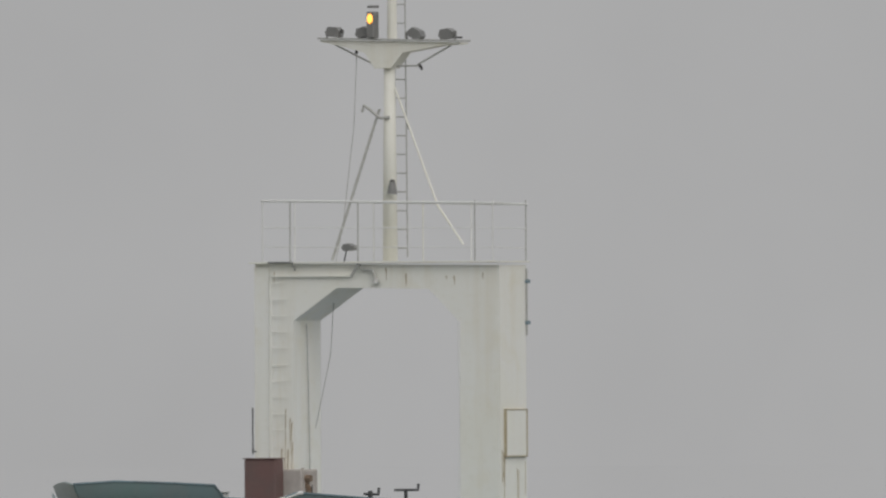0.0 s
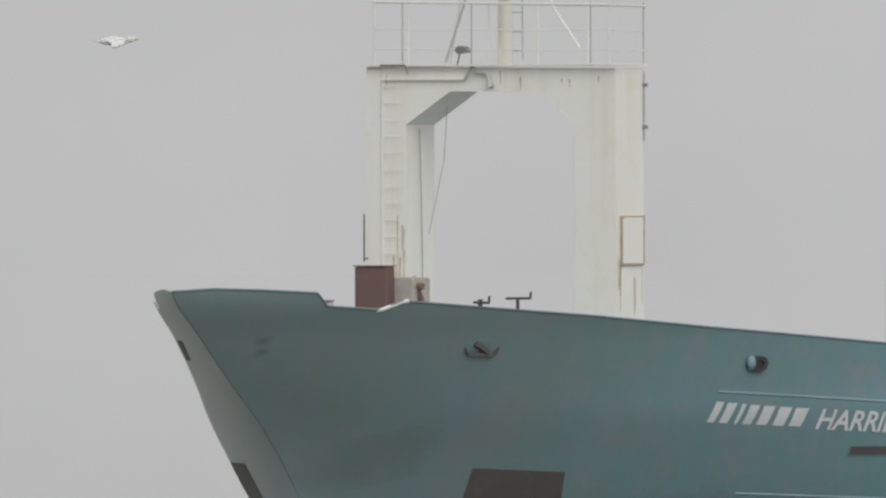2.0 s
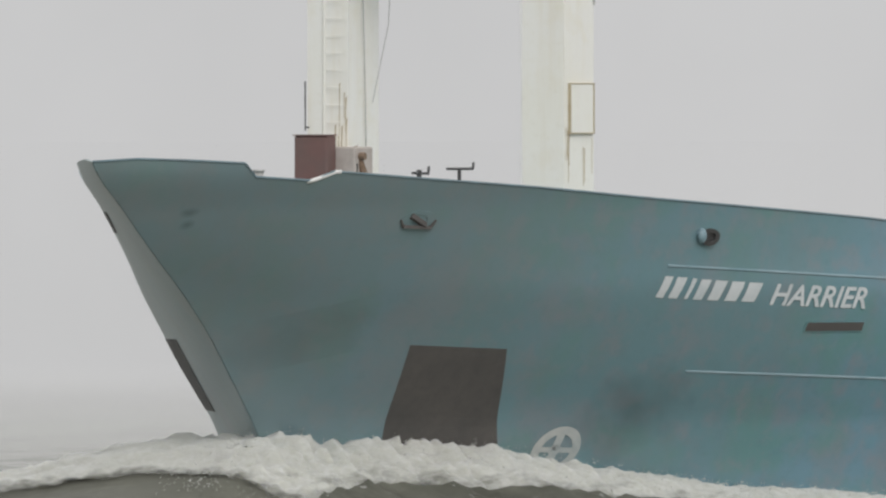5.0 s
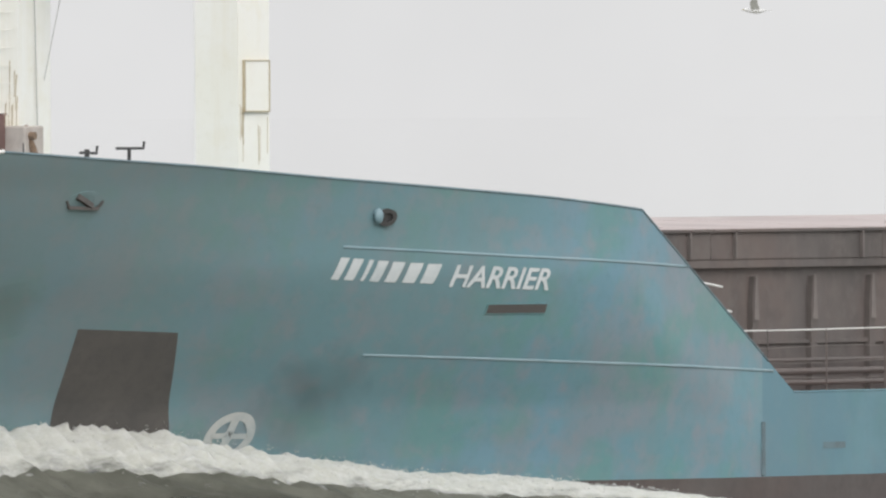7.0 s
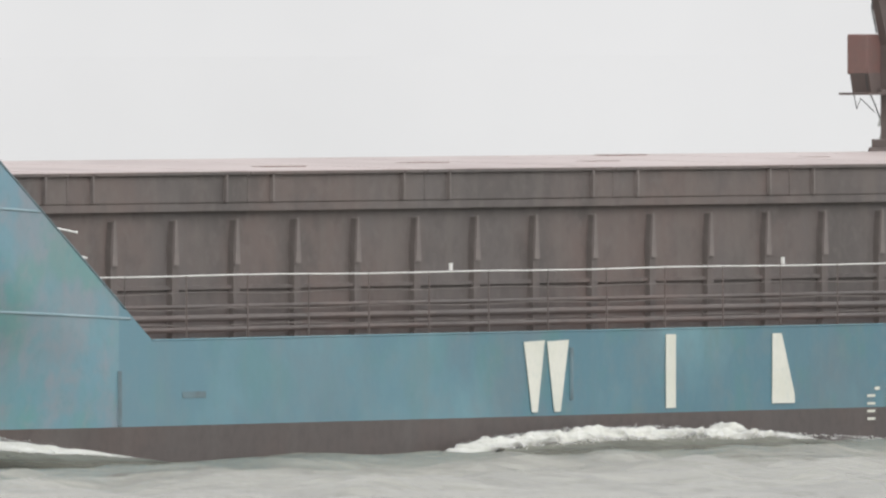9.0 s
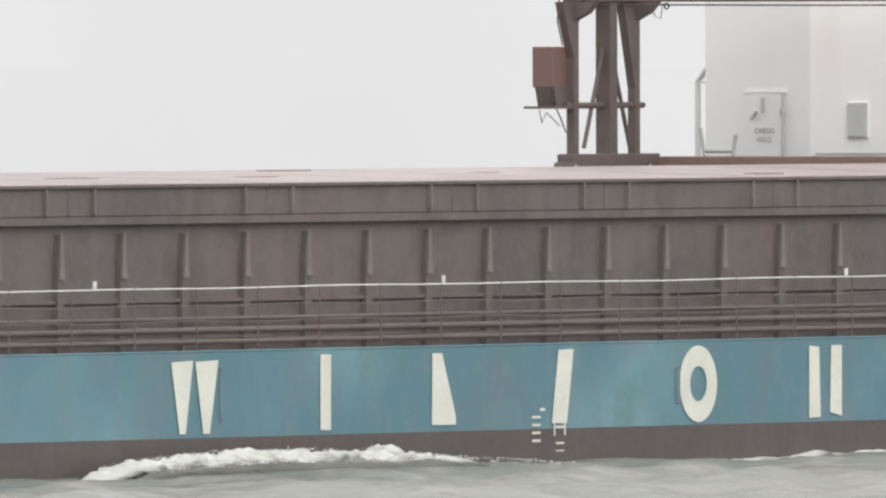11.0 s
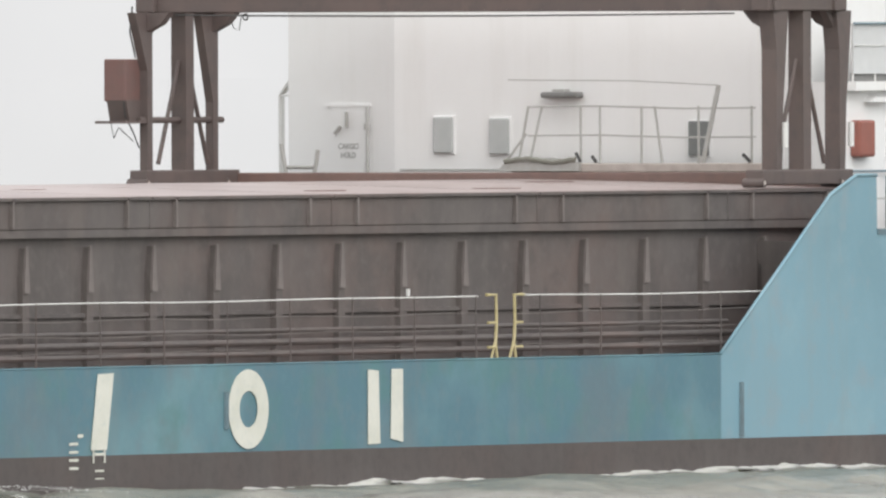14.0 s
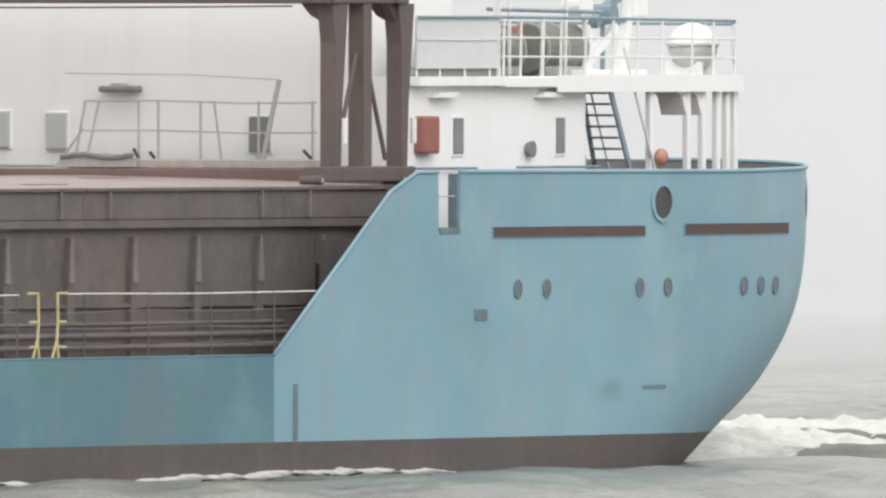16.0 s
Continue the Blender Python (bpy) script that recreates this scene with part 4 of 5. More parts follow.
lamp = part("lamp_box", boxed(HX - 0.25, HX, -0.36, 0.3, 5.85, 5.95, bevel=0.04), M_FLOOD, house, "dark tubular lamp over the hold walkway")
part("bracket", boxed(HX - 0.2, HX, -0.1, 0.1, 5.95, 5.99), M_GALV, lamp)


def on_chamfer(y, out=0.02):
    return HX + (y - 3.0) * (71.0 - HX) / 2.3 - out


door = part("hold_door", slabbed([(on_chamfer(3.6), 3.6), (on_chamfer(4.36), 4.36), (on_chamfer(4.36, -0.02), 4.36), (on_chamfer(3.6, -0.02), 3.6)], "z", 3.8, 5.72), M_WHITE, house, "white steel door to the hold with grey lettering")
part("door_frame", slabbed([(on_chamfer(3.5, 0.03), 3.5), (on_chamfer(4.46, 0.03), 4.46), (on_chamfer(4.46, -0.02), 4.46), (on_chamfer(3.5, -0.02), 3.5)], "z", 5.72, 5.76), M_WHITE, door)
part("hinge_bar", tubes(0.025, ((on_chamfer(3.55, 0.06), 3.55, 4.6), (on_chamfer(3.55, 0.06), 3.55, 5.72))), M_GALV, door)
part("handle", tubes(0.03, ((on_chamfer(4.0, 0.06), 4.0, 5.4), (on_chamfer(4.0, 0.06), 4.0, 5.64)), ((on_chamfer(4.18, 0.06), 4.25, 5.3), (on_chamfer(4.2, 0.06), 4.15, 5.42))), M_GALV, door)
part("hinge_bar", tubes(0.05, ((on_chamfer(3.55, 0.07), 3.55, 5.36), (on_chamfer(3.55, 0.07), 3.55, 5.46))), M_GALV, door)
lettering("door_lettering", "CARGO", 4.2, 3.76, 5.06, 5.15, 0, M_TEXT, door, lambda y, z: Vector((on_chamfer(y, 0.03), y, z)))
lettering("door_lettering", "HOLD", 4.14, 3.82, 4.92, 5.01, 0, M_TEXT, door, lambda y, z: Vector((on_chamfer(y, 0.03), y, z)))
step = part("step_frame", tubes(0.035, ((69.75, 4.75, 5.15), (69.75, 4.62, 4.45)), ((69.75, 4.1, 5.05), (69.75, 4.2, 4.45))), M_GALV, ship, "small grey steel step frame")
part("rung", tubes(0.03, ((69.75, 4.65, 4.78), (69.75, 4.16, 4.78))), M_GALV, step)
part("vent_pipe", path(bmesh.new(), [(71.6, 5.75, 4.0), (71.6, 5.75, 5.9), (71.4, 5.45, 6.15)], 0.05, 8), M_RAILW, ship)
part("vent_pipe", path(bmesh.new(), [(71.3, 5.6, 4.0), (71.3, 5.6, 5.9), (71.1, 5.3, 5.9)], 0.03, 8), M_RAILW, ship)

# walkway rail at the hatch end
part("wing_bulkhead", boxed(66.45, 66.58, -6.3, -5.37, 1.9, 3.66), M_BROWN, ship)
part("hold_bulkhead", boxed(69.21, 70.2, -5.36, 5.4, 1.9, 4.3), M_BROWN, ship)
part("hatch_end_beam", boxed(69.22, 69.6, -5.3, 5.4, 3.6, 4.7, bevel=0.02), M_DECK, ship, "red-brown steel beam across the hatch end")
walk_rail = mover(part("walkway", boxed(69.4, 69.95, -3.9, 0.5, 4.7, 4.84, bevel=0.02), M_PALE, None), "pale steel walkway with thin grey railing at the hatch end", "walkway")
part("grating_edge", slabbed([(0.7, 4.72), (0.45, 4.92), (-0.3, 4.93), (-0.75, 4.85), (-0.75, 4.72)], "x", 69.3, 69.38), M_GALV, walk_rail)
for z in (5.72, 5.27):
    part("rail", path(bmesh.new(), [(69.5, 0.25, z), (69.5, -1.0, z + 0.01), (69.5, -2.5, z - 0.03), (69.5, -3.75, z - 0.02)], 0.014, 6), M_GALV, walk_rail)
for y, lean in ((0.24, 0.08), (0.0, 0.1), (-0.68, 0.0), (-1.02, 0.0), (-1.75, 0.0), (-1.98, -0.06), (-2.75, 0.0), (-3.68, 0.0)):
    part("stanchion", tubes(0.02, ((69.5, y + lean * 2.2, 4.84), (69.5, y, 5.73))), M_GALV, walk_rail)
part("brace", bar(bmesh.new(), (69.45, -2.85, 4.84), (69.45, -3.13, 6.05), 0.06, 0.05), M_GALV, walk_rail)
part("brace", tubes(0.02, ((69.5, 0.7, 4.78), (69.5, 0.28, 5.3))), M_GALV, walk_rail)
part("wire", path(bmesh.new(), [(69.5, -3.1, 6.05), (69.5, -1.6, 6.12), (69.5, 0.6, 6.14)], 0.009, 5), M_GALV, walk_rail)
for y0, y1, z0 in ((-0.62, -0.7, 5.0), (-0.9, -0.98, 4.95), (-3.55, -3.68, 4.98)):
    part("gear", tubes(0.028, ((69.45, y0, z0), (69.45, y1, 4.86))), M_DARK, walk_rail)

rope = part("rope_coil", path(bmesh.new(), [(69.28, 0.55 - 0.05 * i, 4.86 + 0.006 * math.sin(i * 1.7) + 0.05 * math.sin(i * 0.16 + 0.4) ** 2) for i in range(26)], 0.04, 6), M_OLIVE, walk_rail, "dark rope flaked over the walkway edge")

# side of the deckhouse
def side_panel(name, x0, x1, z0, z1, mat, parent, d=0.03, label=""):
    return part(name, boxed(x0, x1, -4.9 - d, -4.88, z0, z1, bevel=0.01), mat, parent, label)


for x0, x1 in ((71.68, 71.99), (75.0, 75.27)):
    w = side_panel("window", x0 - 0.05, x1 + 0.05, 4.88, 5.52, M_WHITE, house, 0.02)
    side_panel("pane", x0, x1, 4.93, 5.47, M_PANE, w, 0.04, "dark grey reflecting window pane")
part("fire_cabinet", boxed(70.45, 70.98, -5.08, -4.9, 4.93, 5.5, bevel=0.04), M_RED, house, "small red fire hose cabinet")
bm = bmesh.new()
tube(bm, (74.1, -4.9, 4.99), (74.1, -5.0, 4.99), 0.1, 14, 0.13)
part("ventilator", bm, M_FLOOD, ship, "round dark grey ventilator head")
part("handrail", tubes(0.02, ((70.3, -5.0, 4.71), (72.3, -5.0, 4.71)), ((73.6, -5.0, 4.72), (76.3, -5.0, 4.72))), M_TRIM, ship)
for x in (70.9, 74.3):
    part("lamp_hood", slabbed([(x, 5.78), (x + 0.15, 5.86), (x + 0.75, 5.86), (x + 0.6, 5.78)], "y", -5.06, -4.9), M_WHITE, house)
# boat deck
bdeck = part("boat_deck", boxed(73.05, 80.76, -5.1, 5.3, 5.93, 6.1, bevel=0.02), M_WHITE, house, "white boat deck with a fascia over the poop")
part("side_strip", boxed(HX + 0.05, 73.05, -5.1, -4.2, 5.96, 6.1), M_WHITE, bdeck)
# dark strip drawn in place of the shaded gap under the canvas dodger
part("dodger_shade", boxed(HX + 0.1, 72.95, -4.99, -4.97, 6.1, 6.23), M_FLOOD, bdeck, "dark strip added for the shade below the dodger")
part("fascia", boxed(74.7, 80.77, -5.14, -5.1, 5.86, 6.12), M_WHITE, bdeck)
part("inner_bulkhead", boxed(76.0, 76.6, -4.0, -3.9, 3.62, 5.93), M_WHITE, bdeck)
for x in (77.9, 79.12, 79.62, 80.1, 80.42, 80.68):
    post = part("pillar", boxed(x - 0.06, x + 0.06, -5.05, -4.96, 3.62, 5.93, bevel=0.01), M_WHITE, bdeck)
    if x in (79.12, 79.62):
        part("gusset", slabbed([(x - 0.06, 5.93), (x - 0.46, 5.93), (x - 0.2, 5.78), (x - 0.06, 5.5)], "y", -5.03, -4.6), M_WHITE, bdeck)
stairs = mover(part("stairway", bar(bmesh.new(), (76.5, -5.05, 5.93), (77.7, -5.05, 3.7), 0.04, 0.1, (0, 1, 0)), M_TRIM, None), "steep blue-grey steel stairs up to the boat deck", "stairs")
part("stringer", bar(bmesh.new(), (76.72, -4.45, 5.93), (77.5, -4.45, 3.7), 0.04, 0.08, (0, 1, 0)), M_TRIM, stairs)
for i in range(13):
    u = (i + 0.5) / 13
    x, x2, z = 76.5 + 1.2 * u, 76.72 + 0.78 * u, 5.93 - 2.23 * u
    part("tread", slabbed([(x - 0.11, -5.03), (x + 0.11, -5.03), (x2 + 0.11, -4.47), (x2 - 0.11, -4.47)], "z", z - 0.018, z + 0.018), M_GUNWALE, stairs)
part("handrail", path(bmesh.new(), [(76.9, -5.08, 6.55), (77.2, -5.08, 6.0), (78.0, -5.08, 4.55)], 0.022, 6), M_RAILW, stairs)
part("handrail", tubes(0.016, ((77.0, -4.42, 6.0), (77.75, -4.42, 4.55))), M_RAILW, stairs)
part("gear", slabbed([(76.2, 3.7), (76.2, 4.95), (76.3, 4.9), (76.35, 4.6), (76.5, 4.4), (76.5, 3.7)], "y", -4.75, -4.6), M_TRIM, ship)
bm = bmesh.new()
bmesh.ops.create_uvsphere(bm, u_segments=14, v_segments=8, radius=1)
for v in bm.verts:
    v.co = Vector((78.1 + 0.16 * v.co.x, -5.1 + 0.1 * v.co.y, 4.86 + 0.13 * v.co.z))
part("float_light", bm, M_ORANGE, ship, "orange float light on the pillar", True)

# boat deck rails
brail = part("boat_deck_rail", path(bmesh.new(), [(73.0, -5.05, 7.0), (76.5, -5.05, 6.98), (80.62, -5.05, 6.95), (80.72, -4.95, 6.9), (80.72, 5.2, 6.95)], 0.025, 8), M_TRIM, house, "white deck railing with a blue-grey top rail")
for z in (6.69, 6.4):
    part("rail", path(bmesh.new(), [(73.0, -5.05, z), (80.62, -5.05, z - 0.02), (80.72, -4.9, z - 0.02), (80.72, 5.2, z)], 0.017, 6), M_RAILW, brail)
for x in (73.05, 73.6, 74.3, 74.9, 75.7, 76.6, 77.4, 78.2, 79.2, 79.9, 80.62):
    part("stanchion", tubes(0.022 if x != 74.3 else 0.035, ((x, -5.05, 6.1), (x + 0.03, -5.05, 6.98))), M_RAILW, brail)
for y in (-4.5, -2.5, 0, 2.5, 5):
    part("stanchion", tubes(0.022, ((80.72, y, 6.1), (80.72, y, 6.95))), M_RAILW, brail)
part("stanchion", path(bmesh.new(), [(80.75, -5.0, 6.1), (80.66, -5.0, 6.4), (80.62, -5.0, 6.6), (80.72, -4.95, 6.9)], 0.02, 6), M_RAILW, brail)
part("canvas_dodger", boxed(HX + 0.08, 72.9, -5.04, -5.02, 6.22, 6.98), M_CANVAS, brail, "pale grey canvas dodger laced to the rail")
part("dodger_rail", path(bmesh.new(), [(HX + 0.05, -5.07, 7.0), (73.0, -5.07, 7.0)], 0.022, 6), M_TRIM, brail)
part("dodger_rail", path(bmesh.new(), [(HX + 0.08, -5.06, 6.66), (71.75, -5.06, 6.655), (73.0, -5.06, 6.66)], 0.008, 6), M_RAILW, brail)
for x in (70.35, 71.1, 71.9, 72.7):
    part("stanchion", tubes(0.02, ((x, -5.0, 6.1), (x, -5.0, 7.0))), M_RAILW, brail)
part("corner_post", boxed(72.99, 73.06, -5.0, -4.9, 6.1, 7.9), M_RAILW, brail)
part("awning_pole", tubes(0.03, ((73.9, -4.7, 6.1), (73.9, -4.7, 8.4)), ((75.7, -4.7, 6.1), (75.8, -4.7, 8.4)), ((76.7, -4.5, 6.1), (76.7, -4.5, 8.4))), M_RAILW, ship)
part("awning_bar", tubes(0.03, ((73.2, -4.7, 7.12), (76.9, -4.7, 7.08))), M_TRIM, ship)


def drum(name, x0, x1, y, z, r, mat, label):
    bm = bmesh.new()
    n = 20
    tube(bm, (x0, y, z), (x1, y, z), r, n)
    ob = mover(part(name, bm, mat, None), label, "life raft", "raft canisters on the boat deck")
    for x in (x0 + 0.06, (x0 + x1) / 2, x1 - 0.06):
        part("hoop", tube(bmesh.new(), (x - 0.02, y, z), (x + 0.02, y, z), r * 1.06, n), M_GALV, ob)
    part("cradle", boxed(x0 + 0.1, x1 - 0.1, y - 0.3, y + 0.3, 6.1, z - r * 0.7), M_GALV, ob)
    return ob


drum("raft_canister", 73.5, 74.75, -4.2, 6.5, 0.36, M_OLIVE, "dark olive life raft canister on its cradle")
drum("raft_canister", 75.45, 76.85, -4.15, 6.52, 0.38, M_OLIVE, "dark olive life raft canister on its cradle")
part("cap_cover", tube(bmesh.new(), (74.45, -4.3, 6.72), (74.8, -4.3, 6.72), 0.16, 12), M_RED, ship)

# rescue boat with davit
davit = mover(new("boat_davit"), "white and blue-grey steel boat davit on the boat deck", "davit")
part("frame", bar(bmesh.new(), (76.6, -4.4, 6.1), (77.9, -4.4, 6.85), 0.12, 0.14), M_WHITE, davit)
part("arm", bar(bmesh.new(), (77.2, -4.4, 6.9), (78.7, -4.4, 7.75), 0.12, 0.16), M_TRIM, davit)
part("arm", bar(bmesh.new(), (78.05, -4.4, 6.1), (78.5, -4.4, 7.7), 0.12, 0.16), M_WHITE, davit)
part("strut", tubes(0.04, ((76.9, -4.4, 6.1), (76.9, -4.4, 7.0)), ((77.5, -4.4, 6.1), (77.5, -4.4, 7.2)), ((77.1, -4.4, 6.95), (78.4, -4.4, 6.95))), M_TRIM, davit)
part("winch", tube(bmesh.new(), (77.5, -4.6, 7.05), (77.5, -4.2, 7.05), 0.16, 12), M_TRIM, davit)
part("base", boxed(76.4, 78.4, -4.7, -4.1, 6.1, 6.2, bevel=0.02), M_WHITE, davit)
part("winch", tube(bmesh.new(), (76.6, -4.6, 7.15), (76.6, -4.2, 7.15), 0.22, 14, 0.1), M_WHITE, davit)
part("block", boxed(78.3, 78.75, -4.55, -4.25, 7.0, 7.4, bevel=0.05), M_WHITE, davit)

boat = mover(new("rescue_boat"), "small white rescue boat with a grey lower hull in its cradle", "boat")
bm = bmesh.new()
bmesh.ops.create_uvsphere(bm, u_segments=20, v_segments=12, radius=1)
for v in bm.verts:
    x, y, z = v.co
    v.co = Vector((80.2 + 0.46 * x * (1 - 0.12 * max(z, 0)), -4.54 + 0.36 * y, 6.58 + (0.34 if z > 0 else 0.4) * z))
part("hull", bm, M_WHITE, boat, "", True)
part("fender", path(bmesh.new(), [(80.2 + 0.47 * math.cos(a * 0.3142), -4.54 + 0.37 * math.sin(a * 0.3142), 6.58) for a in range(21)], 0.025, 6), M_GALV, boat)
bm = bmesh.new()
bmesh.ops.create_uvsphere(bm, u_segments=20, v_segments=12, radius=1)
for v in bm.verts:
    x, y, z = v.co
    v.co = Vector((80.2 + 0.465 * x, -4.54 + 0.365 * y, 6.57 + 0.41 * min(z, 0)))
part("bottom", bm, M_GALV, boat, "grey stained bottom", True)
part("cradle", boxed(79.95, 80.05, -4.8, -4.2, 6.1, 6.32), M_WHITE, boat)
part("cradle", boxed(80.35, 80.45, -4.8, -4.2, 6.1, 6.32), M_WHITE, boat)

# ---- gantry crane over the hatches ----
crane = mover(new("gantry_crane"), "dark brown steel gantry crane standing over the hatch covers", "gantry crane")
for y in (-5.4, 5.4):
    s = 1 if y > 0 else -1
    for xc, d in ((66.9, 1), (69.0, -1)) if s < 0 else ((66.55, 1), (68.68, -1)):
        outline = [(xc - 0.1, 4.72), (xc + 0.08, 4.72), (xc + 0.12, 5.7), (xc + 0.3, 7.2), (xc - 0.2, 7.2), (xc - 0.1, 6.6)] if s < 0 else [(xc - 0.08, 4.72), (xc + 0.08, 4.72), (xc + 0.08, 7.2), (xc - 0.48, 7.2), (xc - 0.08, 6.3 if d > 0 else 5.8)]
        deep = 0.13 if s < 0 else 0.07
        leg = part("leg", slabbed(outline, "y", y - deep, y + deep), M_CRANE, crane)
        if d > 0 or s < 0:
            part("haunch", slabbed([(xc + 0.08 * d, 7.2), (xc + 0.42 * d, 7.2), (xc + 0.08 * d, 6.85)], "y", y - 0.06, y + 0.06), M_CRANE, leg)
        part("knee", slabbed([(y - 0.06 * s, 7.2), (y - 0.46 * s, 7.2), (y - 0.3 * s, 7.02), (y - 0.06 * s, 6.9)], "x", xc - 0.1, xc + 0.1), M_CRANE, leg)
    px = 67.82 if s < 0 else 67.73
    part("centre_post", boxed(px - 0.13, px + 0.13, y - 0.13, y + 0.13, 4.75, 7.2), M_CRANE, crane)
    for z in (5.15, 5.5, 6.05, 6.5):
        part("band", boxed(px - 0.135, px + 0.135, y - 0.135, y + 0.135, z, z + 0.02), M_CRANE, crane)
    part("brace", tubes(0.036, ((px - 0.8, y, 4.85), (px - 0.12, y, 6.45)), ((px + 0.8, y, 4.85), (px + 0.12, y, 6.5))), M_CRANE, crane)
    if s > 0:
        part("tie", tubes(0.05, ((66.3, y, 5.53), (69.0, y, 5.53))), M_CRANE, crane)
    part("sill", boxed(66.3, 69.3, y - 0.16, y + 0.16, 4.52, 4.75, bevel=0.02), M_CRANE, crane)
    for x in (66.3, 68.9):
        wheel = part("wheel", tube(bmesh.new(), (x, y - 0.18, 4.55), (x, y + 0.18, 4.55), 0.07, 14), M_CRANE, crane)
        part("hub", tube(bmesh.new(), (x, y - 0.19, 4.55), (x, y + 0.19, 4.55), 0.035, 10), M_PALE, wheel)
    part("side_girder", boxed(66.5, 69.1, y - 0.16, y + 0.16, 7.2, 7.5, bevel=0.02), M_CRANE, crane)
    part("motor_box", boxed(66.9, 68.4, y - 0.24, y + 0.24, 7.5, 7.62, bevel=0.03), M_CRANE, crane)
for x in (66.75, 68.75):
    part("main_beam", boxed(x - 0.13, x + 0.13, -5.6, 5.6, 7.2, 7.46, bevel=0.015), M_CRANE, crane)
part("cable", path(bmesh.new(), [(66.6, y, 7.16 - 0.025 * math.sin((y + 4.9) * 0.32)) for y in np.arange(-4.9, 4.91, 0.7)], 0.014, 5), M_DARK, crane)
for y, h in ((2.3, 0.5), (-3.4, 0.55), (-4.25, 0.5), (-4.55, 0.5)):
    part("post", boxed(66.62, 66.8, y - 0.08, y + 0.08, 7.46, 7.46 + h), M_CRANE, crane)
for y in (3.2, 1.3, 0.3, -0.1, -1.0, -2.1):
    part("lug", slabbed([(y - 0.1, 7.46), (y - 0.06, 7.53), (y + 0.06, 7.55), (y + 0.1, 7.46)], "x", 66.68, 66.82), M_CRANE, crane)
cabin = part("control_box", boxed(66.0, 66.55, 5.47, 5.85, 5.82, 6.48, bevel=0.02), M_CRATE, crane, "dull red control box hung on the leg")
part("platform", boxed(65.8, 66.6, 5.35, 5.9, 5.48, 5.52), M_CRANE, cabin)
part("under_box", slabbed([(66.0, 5.84), (66.5, 5.84), (66.55, 5.52), (66.1, 5.52)], "y", 5.45, 5.8), M_CRANE, cabin)
part("cable_loop", path(bmesh.new(), [(65.95, 5.7, 5.5), (66.05, 5.7, 5.25), (66.2, 5.7, 5.42), (66.5, 5.6, 5.2)], 0.008, 5), M_DARK, cabin)
part("hose", path(bmesh.new(), [(66.2, 5.45, 7.3), (66.12, 5.45, 6.9), (66.3, 5.45, 6.5)], 0.014, 6), M_DARK, crane)
part("hose", path(bmesh.new(), [(66.0, 5.5, 5.82), (66.05, 5.5, 5.6), (66.3, 5.5, 5.35), (66.5, 5.5, 5.1)], 0.012, 6), M_DARK, crane)
part("cable_loop", path(bmesh.new(), [(68.7, 5.1, 7.16), (68.7, 5.02, 6.96), (68.7, 4.92, 6.92), (68.7, 4.88, 7.18)], 0.008, 5), M_DARK, crane)
part("hook_ring", path(bmesh.new(), [(68.72, 4.82 + 0.045 * math.sin(a * 0.628), 7.13 + 0.045 * math.cos(a * 0.628)) for a in range(11)], 0.014, 5), M_DARK, crane)
for x in (67.0, 69.2):
    part("tube_lamp", tubes(0.05, ((x, -5.57, 5.1), (x, -5.57, 5.48))), M_RAILW, crane, "white tube lamp on the crane leg")

# ---- sea ----
SEA = 0.12


def water_material(name, base, rough, ripple):
    # the light and dark streaks of small ripples are coloured into the base
    m = material(name, base, rough, 0, [(0.05, tuple(c * 1.25 for c in base), 0.8, 0.4, 0.7), (0.22, tuple(c * 0.6 for c in base), 0.8, 0.46, 0.64), (0.8, tuple(c * 1.4 for c in base), 0.6, 0.5, 0.68)])
    n, l = m.node_tree.nodes, m.node_tree.links
    bs = n["Principled BSDF"]
    bs.inputs["IOR"].default_value = 1.33
    # ripples, which are too fine to show far out in the fog
    geo = n.new("ShaderNodeNewGeometry")
    ln = n.new("ShaderNodeVectorMath")
    ln.operation = "LENGTH"
    l.new(geo.outputs["Position"], ln.inputs[0])
    mr = n.new("ShaderNodeMapRange")
    mr.inputs[1].default_value, mr.inputs[2].default_value, mr.inputs[3].default_value, mr.inputs[4].default_value = 60, 330, ripple, 0.0
    l.new(ln.outputs["Value"], mr.inputs[0])
    calm = n.new("ShaderNodeMapRange")
    calm.inputs[1].default_value, calm.inputs[2].default_value, calm.inputs[3].default_value, calm.inputs[4].default_value = 60, 330, rough, 0.0
    l.new(ln.outputs["Value"], calm.inputs[0])
    l.new(calm.outputs[0], bs.inputs["Roughness"])
    mp = n.new("ShaderNodeMapping")
    mp.inputs["Scale"].default_value = (1.0, 0.55, 1)
    mp.inputs["Rotation"].default_value = (0, 0, radians(28))
    l.new(geo.outputs["Position"], mp.inputs[0])
    no = n.new("ShaderNodeTexNoise")
    no.inputs["Scale"].default_value, no.inputs["Detail"].default_value, no.inputs["Roughness"].default_value = 1.5, 6, 0.6
    l.new(mp.outputs[0], no.inputs["Vector"])
    bu = n.new("ShaderNodeBump")
    l.new(mr.outputs[0], bu.inputs["Distance"])
    l.new(no.outputs[0], bu.inputs["Height"])
    l.new(bu.outputs[0], bs.inputs["Normal"])
    return m


